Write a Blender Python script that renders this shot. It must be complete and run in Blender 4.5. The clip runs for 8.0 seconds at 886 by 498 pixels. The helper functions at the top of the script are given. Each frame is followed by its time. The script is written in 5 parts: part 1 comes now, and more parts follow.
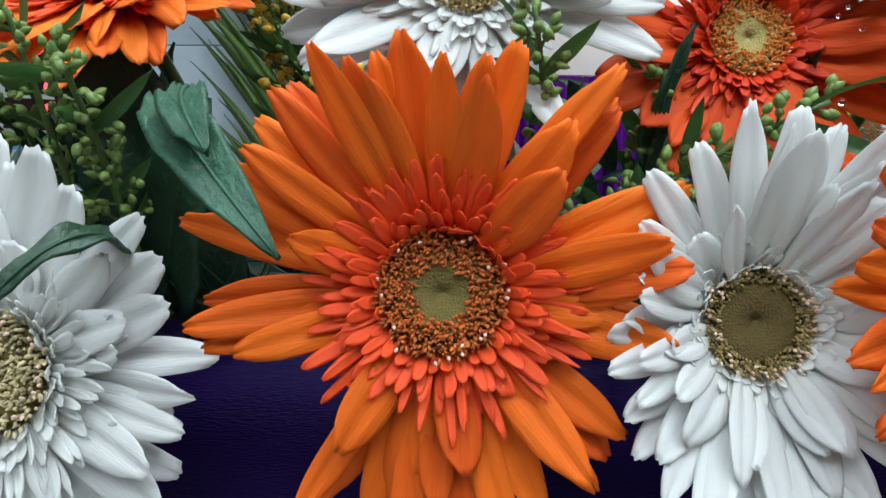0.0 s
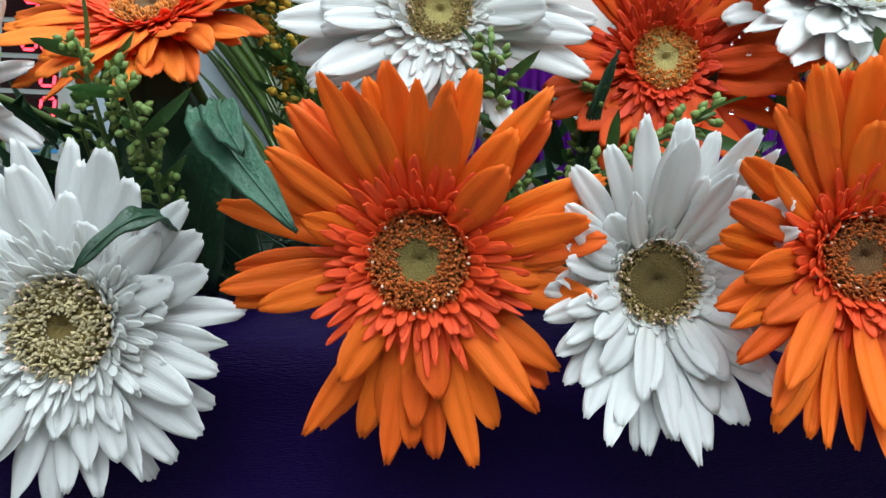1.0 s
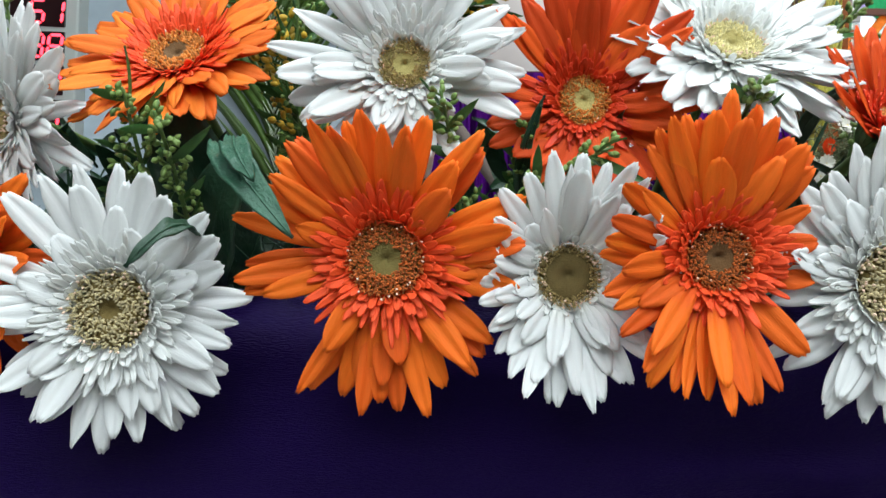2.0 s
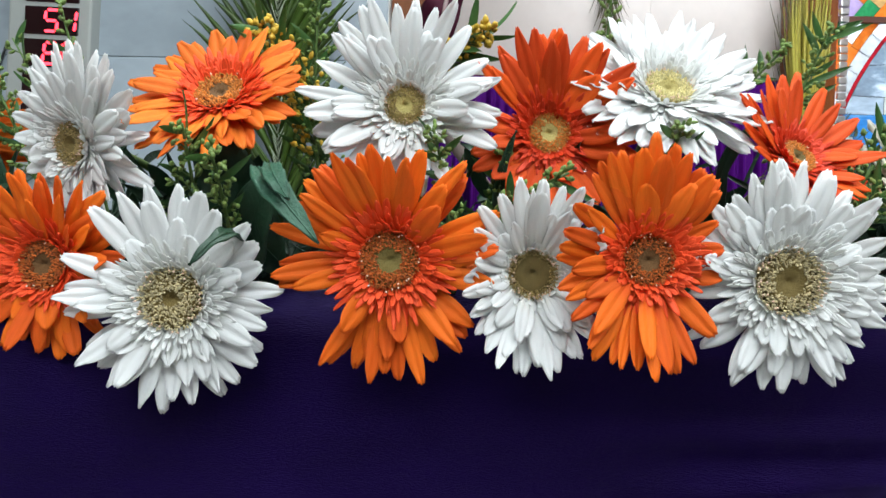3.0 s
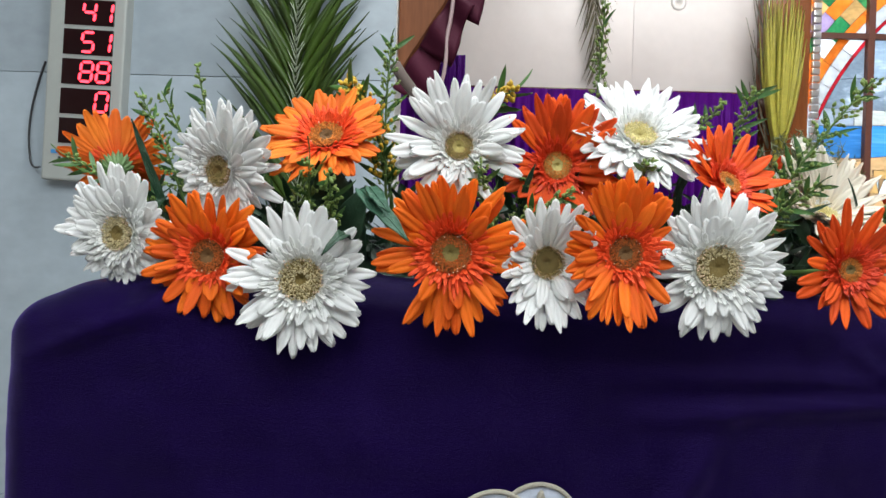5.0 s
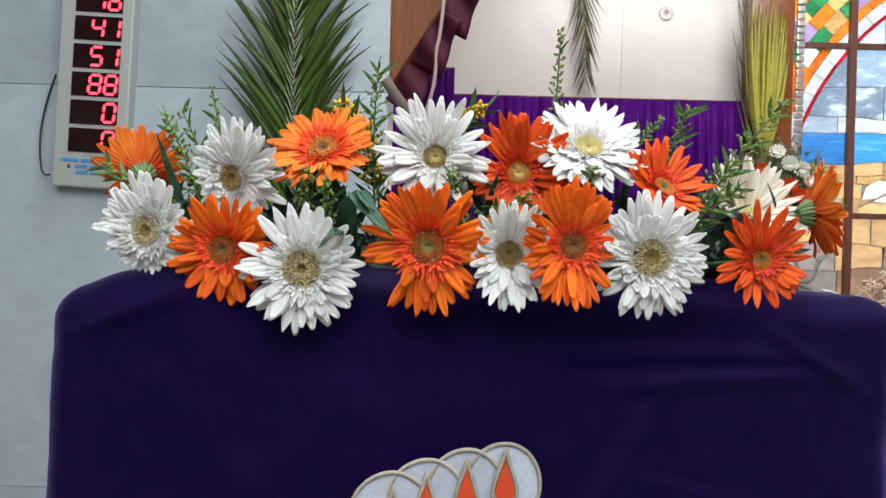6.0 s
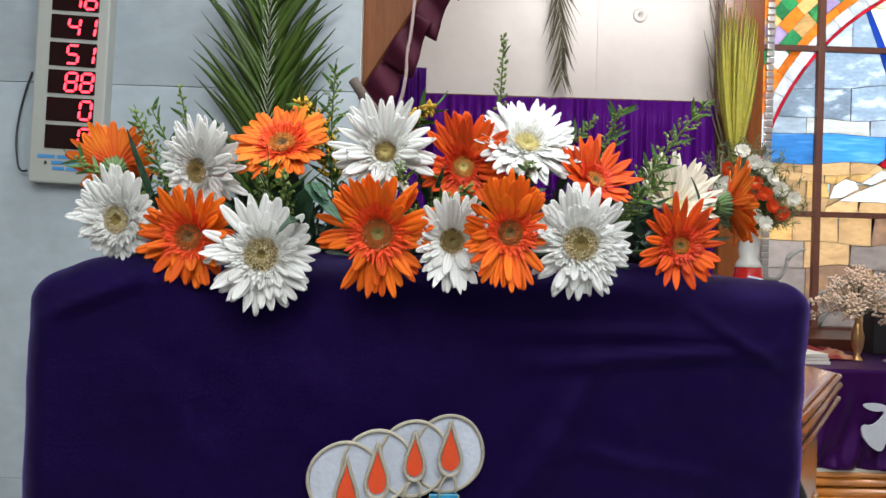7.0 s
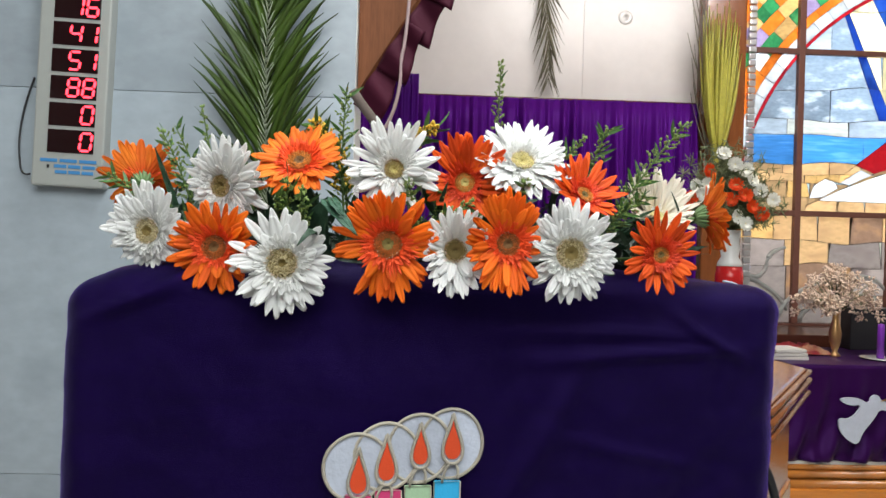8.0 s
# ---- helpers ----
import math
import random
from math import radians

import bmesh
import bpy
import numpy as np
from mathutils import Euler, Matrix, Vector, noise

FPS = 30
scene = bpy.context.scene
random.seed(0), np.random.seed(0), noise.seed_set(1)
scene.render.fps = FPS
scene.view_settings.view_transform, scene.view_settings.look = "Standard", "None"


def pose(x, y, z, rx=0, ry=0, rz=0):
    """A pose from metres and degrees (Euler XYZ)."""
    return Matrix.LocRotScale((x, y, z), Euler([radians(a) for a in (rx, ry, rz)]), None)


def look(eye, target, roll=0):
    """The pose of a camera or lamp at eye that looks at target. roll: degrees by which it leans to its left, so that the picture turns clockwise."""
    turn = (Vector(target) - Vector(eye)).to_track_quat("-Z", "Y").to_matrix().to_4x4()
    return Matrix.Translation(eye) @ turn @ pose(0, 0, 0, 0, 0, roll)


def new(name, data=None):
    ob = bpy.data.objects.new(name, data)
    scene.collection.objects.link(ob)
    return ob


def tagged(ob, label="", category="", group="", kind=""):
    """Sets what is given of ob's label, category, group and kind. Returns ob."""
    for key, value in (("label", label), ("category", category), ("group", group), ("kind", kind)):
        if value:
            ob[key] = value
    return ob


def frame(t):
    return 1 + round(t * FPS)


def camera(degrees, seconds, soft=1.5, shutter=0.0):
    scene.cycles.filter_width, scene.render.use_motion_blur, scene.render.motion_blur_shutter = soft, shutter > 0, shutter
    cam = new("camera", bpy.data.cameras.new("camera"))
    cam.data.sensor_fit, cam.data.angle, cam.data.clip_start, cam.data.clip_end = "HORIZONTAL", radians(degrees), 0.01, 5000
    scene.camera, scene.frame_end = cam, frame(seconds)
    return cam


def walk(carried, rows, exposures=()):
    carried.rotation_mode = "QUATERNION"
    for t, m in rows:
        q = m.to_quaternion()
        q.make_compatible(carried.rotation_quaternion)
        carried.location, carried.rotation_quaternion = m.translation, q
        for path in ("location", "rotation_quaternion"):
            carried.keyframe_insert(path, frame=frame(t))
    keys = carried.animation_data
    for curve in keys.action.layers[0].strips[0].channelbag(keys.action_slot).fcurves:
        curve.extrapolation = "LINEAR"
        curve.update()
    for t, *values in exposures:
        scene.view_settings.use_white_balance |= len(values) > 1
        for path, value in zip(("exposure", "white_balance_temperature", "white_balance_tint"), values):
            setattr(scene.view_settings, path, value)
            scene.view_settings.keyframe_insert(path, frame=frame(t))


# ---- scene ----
cam = camera(65.1, 8.0)
PATH = [
    (0, (0.011, 0.002, 1.505), (-0.108, 1.998, 1.479), 1.2),
    (0.5, (0.014, -0.02, 1.503), (-0.095, 1.977, 1.489), 1.0),
    (1, (0.018, -0.049, 1.501), (-0.068, 1.949, 1.454), 1.0),
    (1.5, (0.032, -0.079, 1.5), (-0.056, 1.918, 1.457), 1.0),
    (1.7, (0.033, -0.094, 1.504), (-0.049, 1.904, 1.458), 1.1),
    (2.8, (0.042, -0.178, 1.501), (-0.015, 1.821, 1.454), 1.2),
    (3, (0.04, -0.195, 1.507), (-0.02, 1.804, 1.462), 1.5),
    (3.5, (0.032, -0.234, 1.512), (-0.035, 1.765, 1.484), 1.7),
    (4, (0.021, -0.267, 1.509), (-0.049, 1.732, 1.491), 1.6),
    (4.2, (0.015, -0.286, 1.506), (-0.054, 1.712, 1.489), 1.5),
    (5.3, (-0.002, -0.4, 1.5), (-0.009, 1.6, 1.468), 1.7),
    (5.5, (0.012, -0.419, 1.491), (-0.011, 1.581, 1.484), 1.6),
    (6, (0.017, -0.474, 1.493), (0.011, 1.526, 1.483), 1.5),
    (6.5, (0.063, -0.517, 1.487), (0.088, 1.483, 1.478), 1.6),
    (7, (0.052, -0.534, 1.482), (0.096, 1.465, 1.471), 1.5),
    (7.5, (0.045, -0.562, 1.484), (0.117, 1.437, 1.467), 1.5),
    (8, (0.03, -0.606, 1.496), (0.114, 1.392, 1.476), 1.5),
]
walk(cam, [(t, look(eye, target, roll)) for t, eye, target, roll in PATH],
     exposures=[(0.0, -0.11, 5680, 2), (1.5, -0.03, 5800, 2), (3.0, 0.0, 5950, 5), (4.2, -0.03, 6050, 6), (6.0, 0.0, 6250, 8), (8.0, 0.03, 6350, 8)])

# ---- light ----
world = bpy.data.worlds.new("sky")
scene.world = world
world.use_nodes = True
wn = world.node_tree
sky = wn.nodes.new("ShaderNodeTexSky")
sky.sky_type = 'NISHITA'
sky.sun_disc = False
sky.sun_elevation, sky.sun_rotation = radians(50), radians(200)
wn.links.new(sky.outputs[0], wn.nodes["Background"].inputs[0])
wn.nodes["Background"].inputs[1].default_value = 0.12


def area_lamp(name, m, sx, sy, watts, colour):
    d = bpy.data.lights.new(name, 'AREA')
    d.shape, d.size, d.size_y, d.energy, d.color = 'RECTANGLE', sx, sy, watts, colour
    ob = new(name, d)
    ob.matrix_world = m
    return ob


# tube lights under the nave ceiling, a warmer light over the chancel, daylight behind the coloured window
area_lamp("nave_light", look((0.3, -1.15, 3.1), (0.05, 0.2, 1.45)), 3.2, 1.7, 91, (0.975, 0.985, 0.975))
area_lamp("nave_light", look((0.55, 0.45, 4.4), (0.3, 0.3, 1.0)), 1.8, 0.6, 75, (0.98, 0.985, 0.97))
area_lamp("chancel_light", look((2.1, 1.95, 4.35), (2.2, 4.0, 1.6)), 2.6, 0.8, 140, (1.0, 0.94, 0.89))
area_lamp("window_daylight", look((3.8, 6.2, 2.8), (3.7, 4.8, 2.4)), 3.0, 3.4, 325, (0.95, 0.98, 1.0))


# ---- materials ----
def mat(name, col, rough=0.6, var=0.12, scale=30.0, bump=0.0, stretch=(1, 1, 1), metal=0.0, sheen=0.0, through_light=0.0,
        island=False, second=None, base_col=None, spec=0.5, coat=0.0, fine=6.0, gloss=None, alt=None):
    """Principled material with two scales of colour variation, grain and relief. second: a colour for stains;
    base_col: the pigment at a petal's foot (local x = 0)."""
    m = bpy.data.materials.new(name)
    m.use_nodes = True
    nt = m.node_tree
    N, K = nt.nodes, nt.links
    bs = N["Principled BSDF"]
    bs.inputs["Roughness"].default_value = rough
    bs.inputs["Metallic"].default_value = metal
    bs.inputs["Specular IOR Level"].default_value = spec
    bs.inputs["Coat Weight"].default_value = coat
    if gloss:
        bs.inputs["Specular Tint"].default_value = (*gloss, 1)
    bs.inputs["Coat Roughness"].default_value = 0.12
    if sheen:
        bs.inputs["Sheen Weight"].default_value = sheen
        bs.inputs["Sheen Roughness"].default_value = 0.28
        top = max(col)
        bs.inputs["Sheen Tint"].default_value = (col[0] / top * 0.8 + 0.15, col[1] / top * 0.8 + 0.12, 0.9, 1)
    tc = N.new("ShaderNodeTexCoord")
    mp = N.new("ShaderNodeMapping")
    mp.inputs["Scale"].default_value = stretch
    K.new(tc.outputs["Object"], mp.inputs[0])
    big = N.new("ShaderNodeTexNoise")
    big.inputs["Scale"].default_value = scale
    big.inputs["Detail"].default_value = 4
    small = N.new("ShaderNodeTexNoise")
    small.inputs["Scale"].default_value = scale * fine
    small.inputs["Detail"].default_value = 5
    K.new(mp.outputs[0], big.inputs["Vector"])
    K.new(mp.outputs[0], small.inputs["Vector"])
    add = N.new("ShaderNodeMath")
    add.operation = 'ADD'
    K.new(big.outputs["Fac"], add.inputs[0])
    K.new(small.outputs["Fac"], add.inputs[1])
    if island:
        geo = N.new("ShaderNodeNewGeometry")
        rnd = geo.outputs["Random Per Island"]
    else:
        rnd = N.new("ShaderNodeObjectInfo").outputs["Random"]
    add2 = N.new("ShaderNodeMath")
    add2.operation = 'ADD'
    K.new(add.outputs[0], add2.inputs[0])
    K.new(rnd, add2.inputs[1])
    rng = N.new("ShaderNodeMapRange")
    rng.inputs["From Min"].default_value, rng.inputs["From Max"].default_value = 0.5, 2.5
    rng.inputs["To Min"].default_value, rng.inputs["To Max"].default_value = 1 - var * 1.6, 1 + var * 1.6
    K.new(add2.outputs[0], rng.inputs["Value"])
    mul = N.new("ShaderNodeMix")
    mul.data_type, mul.blend_type = 'RGBA', 'MULTIPLY'
    mul.inputs["Factor"].default_value = 1
    mul.inputs["A"].default_value = (*col, 1)
    K.new(rng.outputs[0], mul.inputs["B"])
    if alt:
        tone = N.new("ShaderNodeMix")
        tone.data_type = 'RGBA'
        K.new(rnd, tone.inputs["Factor"])
        tone.inputs["A"].default_value = (*col, 1)
        tone.inputs["B"].default_value = (*alt, 1)
        K.new(tone.outputs["Result"], mul.inputs["A"])
    out = mul.outputs["Result"]
    if second:
        ramp = N.new("ShaderNodeMapRange")
        ramp.inputs["From Min"].default_value, ramp.inputs["From Max"].default_value = 0.52, 0.72
        K.new(big.outputs["Fac"], ramp.inputs["Value"])
        mx = N.new("ShaderNodeMix")
        mx.data_type = 'RGBA'
        K.new(ramp.outputs[0], mx.inputs["Factor"])
        K.new(out, mx.inputs["A"])
        mx.inputs["B"].default_value = (*second, 1)
        out = mx.outputs["Result"]
    if base_col:
        sep = N.new("ShaderNodeSeparateXYZ")
        K.new(tc.outputs["Object"], sep.inputs[0])
        rb = N.new("ShaderNodeMapRange")
        rb.inputs["From Min"].default_value, rb.inputs["From Max"].default_value = 0.08, 0.50
        K.new(sep.outputs["X"], rb.inputs["Value"])
        mb = N.new("ShaderNodeMix")
        mb.data_type = 'RGBA'
        K.new(rb.outputs[0], mb.inputs["Factor"])
        mb.inputs["A"].default_value = (*base_col, 1)
        K.new(out, mb.inputs["B"])
        out = mb.outputs["Result"]
    K.new(out, bs.inputs["Base Color"])
    if bump:
        bp = N.new("ShaderNodeBump")
        bp.inputs["Strength"].default_value = bump
        bp.inputs["Distance"].default_value = 0.002
        K.new(add.outputs[0], bp.inputs["Height"])
        K.new(bp.outputs[0], bs.inputs["Normal"])
    if through_light:
        tr = N.new("ShaderNodeBsdfTranslucent")
        K.new(out, tr.inputs["Color"])
        ms = N.new("ShaderNodeMixShader")
        ms.inputs[0].default_value = through_light
        K.new(bs.outputs[0], ms.inputs[1])
        K.new(tr.outputs[0], ms.inputs[2])
        K.new(ms.outputs[0], N["Material Output"].inputs["Surface"])
    return m


def glow(name, col, strength):
    m = mat(name, (0.3, 0.02, 0.02), 0.4)
    bs = m.node_tree.nodes["Principled BSDF"]
    bs.inputs["Emission Color"].default_value = (*col, 1)
    bs.inputs["Emission Strength"].default_value = strength
    return m


STREAK = (0.8, 11, 1)
ORANGE = mat("orange_petal", (0.87, 0.125, 0.008), 0.62, 0.14, 1.6, 0.32, STREAK, alt=(0.91, 0.215, 0.009), spec=0.3, through_light=0.30, base_col=(0.78, 0.070, 0.006))
ORANGE_PALE = mat("pale_orange_petal", (0.88, 0.17, 0.014), 0.62, 0.12, 1.6, 0.32, STREAK, alt=(0.92, 0.27, 0.024), spec=0.3, through_light=0.30, base_col=(0.80, 0.09, 0.008))
ORANGE_DEEP = mat("deep_orange_petal", (0.78, 0.080, 0.008), 0.62, 0.14, 1.6, 0.32, STREAK, alt=(0.86, 0.13, 0.010), spec=0.3, through_light=0.26, base_col=(0.70, 0.05, 0.006))
RUFF_ORANGE = mat("orange_ruff", (0.82, 0.080, 0.010), 0.6, 0.2, 60, 0.2, island=True, through_light=0.15)
RUFF_DEEP = mat("deep_orange_ruff", (0.66, 0.045, 0.006), 0.5, 0.2, 60, 0.2, island=True, through_light=0.15)
WHITE = mat("white_petal", (0.88, 0.88, 0.865), 0.62, 0.04, 1.6, 0.24, STREAK, through_light=0.34, base_col=(0.87, 0.87, 0.80))
CREAM = mat("cream_petal", (0.80, 0.74, 0.62), 0.55, 0.08, 1.2, 0.3, STREAK, through_light=0.22, base_col=(0.72, 0.62, 0.42))
RUFF_WHITE = mat("white_ruff", (0.88, 0.88, 0.855), 0.5, 0.05, 60, 0.15, island=True, through_light=0.34)
DISC_GREEN = mat("disc_green", (0.20, 0.155, 0.035), 0.7, 0.25, 300, 0.6)
DISC_DARK = mat("disc_dark", (0.14, 0.066, 0.016), 0.75, 0.3, 300, 0.6)
DISC_OLIVE = mat("disc_olive", (0.15, 0.105, 0.025), 0.75, 0.25, 300, 0.6)
DISC_PALE = mat("disc_pale", (0.46, 0.38, 0.12), 0.75, 0.2, 300, 0.6)
FLORET_BROWN = mat("brown_floret", (0.46, 0.115, 0.015), 0.6, 0.6, 200, 0.2, island=True)
FLORET_AMBER = mat("amber_floret", (0.62, 0.22, 0.03), 0.6, 0.4, 200, 0.2, island=True)
FLORET_TAN = mat("tan_floret", (0.36, 0.27, 0.10), 0.6, 0.5, 200, 0.2, island=True)
FLORET_GREY = mat("grey_floret", (0.52, 0.44, 0.25), 0.6, 0.5, 200, 0.2, island=True)
FLORET_PALE = mat("pale_floret", (0.70, 0.62, 0.30), 0.6, 0.3, 200, 0.2, island=True)
POLLEN = mat("pollen_tip", (0.85, 0.62, 0.48), 0.5, 0.15, 200, island=True)
STEM = mat("green_stem", (0.10, 0.17, 0.04), 0.5, 0.2, 40, 0.2)
CALYX = mat("green_calyx", (0.13, 0.22, 0.08), 0.55, 0.3, 90, 0.3, island=True)
LEAF = mat("leaf_green", (0.020, 0.058, 0.028), 0.42, 0.25, 50, 0.5, through_light=0.12)
LEAF_FRESH = mat("leaf_fresh", (0.055, 0.135, 0.030), 0.45, 0.25, 50, 0.3, island=True, through_light=0.15)
LEAF_DULL = mat("leaf_underside", (0.032, 0.100, 0.056), 0.5, 0.2, 60, 0.6, stretch=(1, 1, 1), through_light=0.1)
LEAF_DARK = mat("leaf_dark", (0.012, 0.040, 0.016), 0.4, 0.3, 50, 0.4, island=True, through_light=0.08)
BUD = mat("green_bud", (0.19, 0.28, 0.065), 0.5, 0.25, 120, 0.2, island=True, through_light=0.1)
BUD_YELLOW = mat("yellow_bud", (0.62, 0.40, 0.03), 0.55, 0.25, 120, 0.2, island=True)
SATIN = mat("purple_satin", (0.0050, 0.0009, 0.032), 0.42, 0.4, 9, 0.46, stretch=(1, 1, 6), sheen=0.5, fine=40, spec=0.22, gloss=(0.36, 0.21, 1.0))
CURTAIN = mat("purple_curtain", (0.062, 0.0035, 0.150), 0.5, 0.15, 7, 0.1, spec=0.3, gloss=(0.5, 0.2, 1.0), fine=20)
DRAPE = mat("maroon_drape", (0.036, 0.005, 0.014), 0.6, 0.2, 9, 0.2, spec=0.25, gloss=(0.9, 0.4, 0.5), fine=20)
VELVET = mat("purple_velvet", (0.026, 0.003, 0.052), 0.42, 0.2, 8, 0.1, spec=0.35, gloss=(0.6, 0.25, 1.0), fine=20)
APPLIQUE = mat("white_satin", (0.50, 0.54, 0.63), 0.4, 0.14, 28, 0.5)
CORD = mat("beige_cord", (0.46, 0.42, 0.34), 0.6, 0.2, 400, 0.6)
FLAME = mat("orange_felt", (0.66, 0.065, 0.012), 0.7, 0.08, 80, 0.3)
PINK = mat("pink_satin", (0.62, 0.05, 0.18), 0.5, 0.08, 60, 0.2)
MINT = mat("mint_satin", (0.38, 0.56, 0.36), 0.5, 0.08, 60, 0.2)
BLUE = mat("blue_satin", (0.04, 0.42, 0.75), 0.5, 0.08, 60, 0.2)
MARBLE = mat("white_marble", (0.345, 0.398, 0.442), 0.32, 0.20, 2.8, 0.06, stretch=(1, 1, 1.5), second=(0.255, 0.30, 0.335), fine=7)
PLASTER = mat("chancel_marble", (0.66, 0.63, 0.62), 0.3, 0.06, 1.6, 0.04, second=(0.58, 0.55, 0.54), fine=9)
WALLPAINT = mat("wall_paint", (0.74, 0.73, 0.70), 0.7, 0.05, 2, 0.1)
ARCH_WOOD = mat("arch_wood", (0.17, 0.06, 0.022), 0.5, 0.4, 3, 0.2, stretch=(9, 9, 1), spec=0.15)
WOOD = mat("varnished_wood", (0.22, 0.07, 0.02), 0.2, 0.3, 3, 0.15, stretch=(9, 9, 1), coat=0.6)
WOOD_GOLD = mat("golden_wood", (0.55, 0.20, 0.03), 0.25, 0.25, 3, 0.15, stretch=(1, 9, 9), coat=0.6)
WOOD_DARK = mat("dark_wood", (0.075, 0.020, 0.010), 0.35, 0.3, 3, 0.15, stretch=(1, 9, 9), coat=0.3)
FLOOR = mat("floor_stone", (0.42, 0.40, 0.37), 0.35, 0.15, 3, 0.1)
CASE = mat("grey_case", (0.33, 0.345, 0.325), 0.45, 0.05, 40, 0.05)
LED_BACK = mat("led_window", (0.012, 0.002, 0.003), 0.15, 0.05, 30)
LED_ON = glow("led_digit", (1.0, 0.03, 0.05), 6.0)
INK_BLUE = mat("blue_ink", (0.05, 0.22, 0.48), 0.5, 0.05, 40)
BLACK = mat("black_plastic", (0.015, 0.015, 0.017), 0.4, 0.1, 40)
FROND = mat("palm_green", (0.050, 0.094, 0.009), 0.45, 0.35, 20, 0.2, through_light=0.12)
FROND_RIB = mat("palm_rib", (0.33, 0.38, 0.27), 0.5, 0.1, 40, 0.2)
FROND_DRY = mat("palm_dry", (0.12, 0.11, 0.065), 0.6, 0.35, 20, 0.2)
FROND_YELLOW = mat("palm_yellow", (0.46, 0.43, 0.06), 0.5, 0.35, 20, 0.2, island=True, through_light=0.1)
LEAD = mat("window_lead", (0.05, 0.045, 0.04), 0.5, 0.2, 60)
MULLION = mat("window_bar", (0.13, 0.05, 0.035), 0.5, 0.2, 20, 0.2)
METAL = mat("silver_strip", (0.60, 0.60, 0.60), 0.3, 0.15, 60, 0.3, metal=0.7)
BRASS = mat("brass", (0.60, 0.36, 0.16), 0.3, 0.15, 40, 0.1, metal=0.9)
CERAMIC = mat("white_ceramic", (0.80, 0.79, 0.77), 0.15, 0.04, 30)
RED = mat("red_glaze", (0.55, 0.015, 0.015), 0.25, 0.08, 30)
DRIED = mat("dried_bloom", (0.74, 0.58, 0.46), 0.8, 0.2, 60, 0.2, island=True)
FERN = mat("fern_green", (0.13, 0.16, 0.07), 0.6, 0.4, 30, island=True)
PAPER = mat("book_paper", (0.62, 0.60, 0.55), 0.7, 0.08, 60)
WAX = mat("purple_wax", (0.20, 0.03, 0.42), 0.4, 0.06, 40)


def glass(name, col, paint=None, grain=(1, 1, 1), scale=4.0):
    """Coloured window glass that lets daylight through; paint: the brushed strokes fired on it."""
    return mat(name, col, 0.25, 0.30, scale, 0.3, stretch=grain, through_light=0.6, fine=4, second=paint)


# ---- mesh helpers ----
def mesh_of(bm, name, smooth=True):
    me = bpy.data.meshes.new(name)
    bmesh.ops.recalc_face_normals(bm, faces=bm.faces)
    bm.to_mesh(me)
    bm.free()
    if smooth:
        for p in me.polygons:
            p.use_smooth = True
    return me


def part(name, shape, material, parent, label="", m=None, smooth=True):
    me = shape if isinstance(shape, bpy.types.Mesh) else mesh_of(shape, name, smooth)
    if not me.materials:
        me.materials.append(material)
    ob = new(name, me)
    ob.parent = parent
    if m is not None:
        ob.matrix_basis = m
    if label:
        tagged(ob, label)
    return ob


def empty(name, m, label, category, group="", kind=""):
    ob = new(name)
    ob.empty_display_size = 0.02
    ob.matrix_basis = m
    return tagged(ob, label, category, group, kind)


def thing(name, shape, material, label, category="", group="", kind="", m=None, smooth=True):
    me = shape if isinstance(shape, bpy.types.Mesh) else mesh_of(shape, name, smooth)
    me.materials.append(material)
    ob = new(name, me)
    if m is not None:
        ob.matrix_basis = m
    return tagged(ob, label, category, group, kind)


def add_box(bm, lo, hi, bevel=0.0, m=None):
    c = [(a + b) / 2 for a, b in zip(lo, hi)]
    s = [b - a for a, b in zip(lo, hi)]
    tmp = bmesh.new()
    bmesh.ops.create_cube(tmp, size=1, matrix=Matrix.Translation(c) @ Matrix.Diagonal((*s, 1)))
    if bevel:
        bmesh.ops.bevel(tmp, geom=tmp.edges[:], offset=bevel, segments=2, affect='EDGES', profile=0.6)
    if m is not None:
        tmp.transform(m)
    join(bm, tmp)
    return bm


def join(bm, tmp):
    me = bpy.data.meshes.new("tmp")
    tmp.to_mesh(me)
    tmp.free()
    bm.from_mesh(me)
    bpy.data.meshes.remove(me)


def box(lo, hi, bevel=0.004):
    return add_box(bmesh.new(), lo, hi, bevel)


def add_tube(bm, pts, r0, r1=None, sides=7, cap=True):
    r1 = r0 if r1 is None else r1
    pts = [Vector(p) for p in pts]
    rings, n = [], len(pts)
    ref = Vector((0.31, 0.17, 0.93))
    for i, p in enumerate(pts):
        t = (pts[min(i + 1, n - 1)] - pts[max(i - 1, 0)]).normalized()
        a = t.cross(ref)
        if a.length < 0.05:
            a = t.cross(Vector((1, 0, 0)))
        a.normalize()
        b = t.cross(a)
        r = r0 + (r1 - r0) * i / max(1, n - 1)
        rings.append([bm.verts.new(p + (a * math.cos(k * 2 * math.pi / sides) + b * math.sin(k * 2 * math.pi / sides)) * r) for k in range(sides)])
    for i in range(n - 1):
        for k in range(sides):
            bm.faces.new((rings[i][k], rings[i][(k + 1) % sides], rings[i + 1][(k + 1) % sides], rings[i + 1][k]))
    if cap:
        bm.faces.new(rings[0])
        bm.faces.new(rings[-1][::-1])
    return bm


def bez(a, b, c, n=10):
    """Points of a quadratic curve from a past b to c."""
    a, b, c = Vector(a), Vector(b), Vector(c)
    return [a * (1 - t) ** 2 + b * 2 * t * (1 - t) + c * t * t for t in (i / n for i in range(n + 1))]


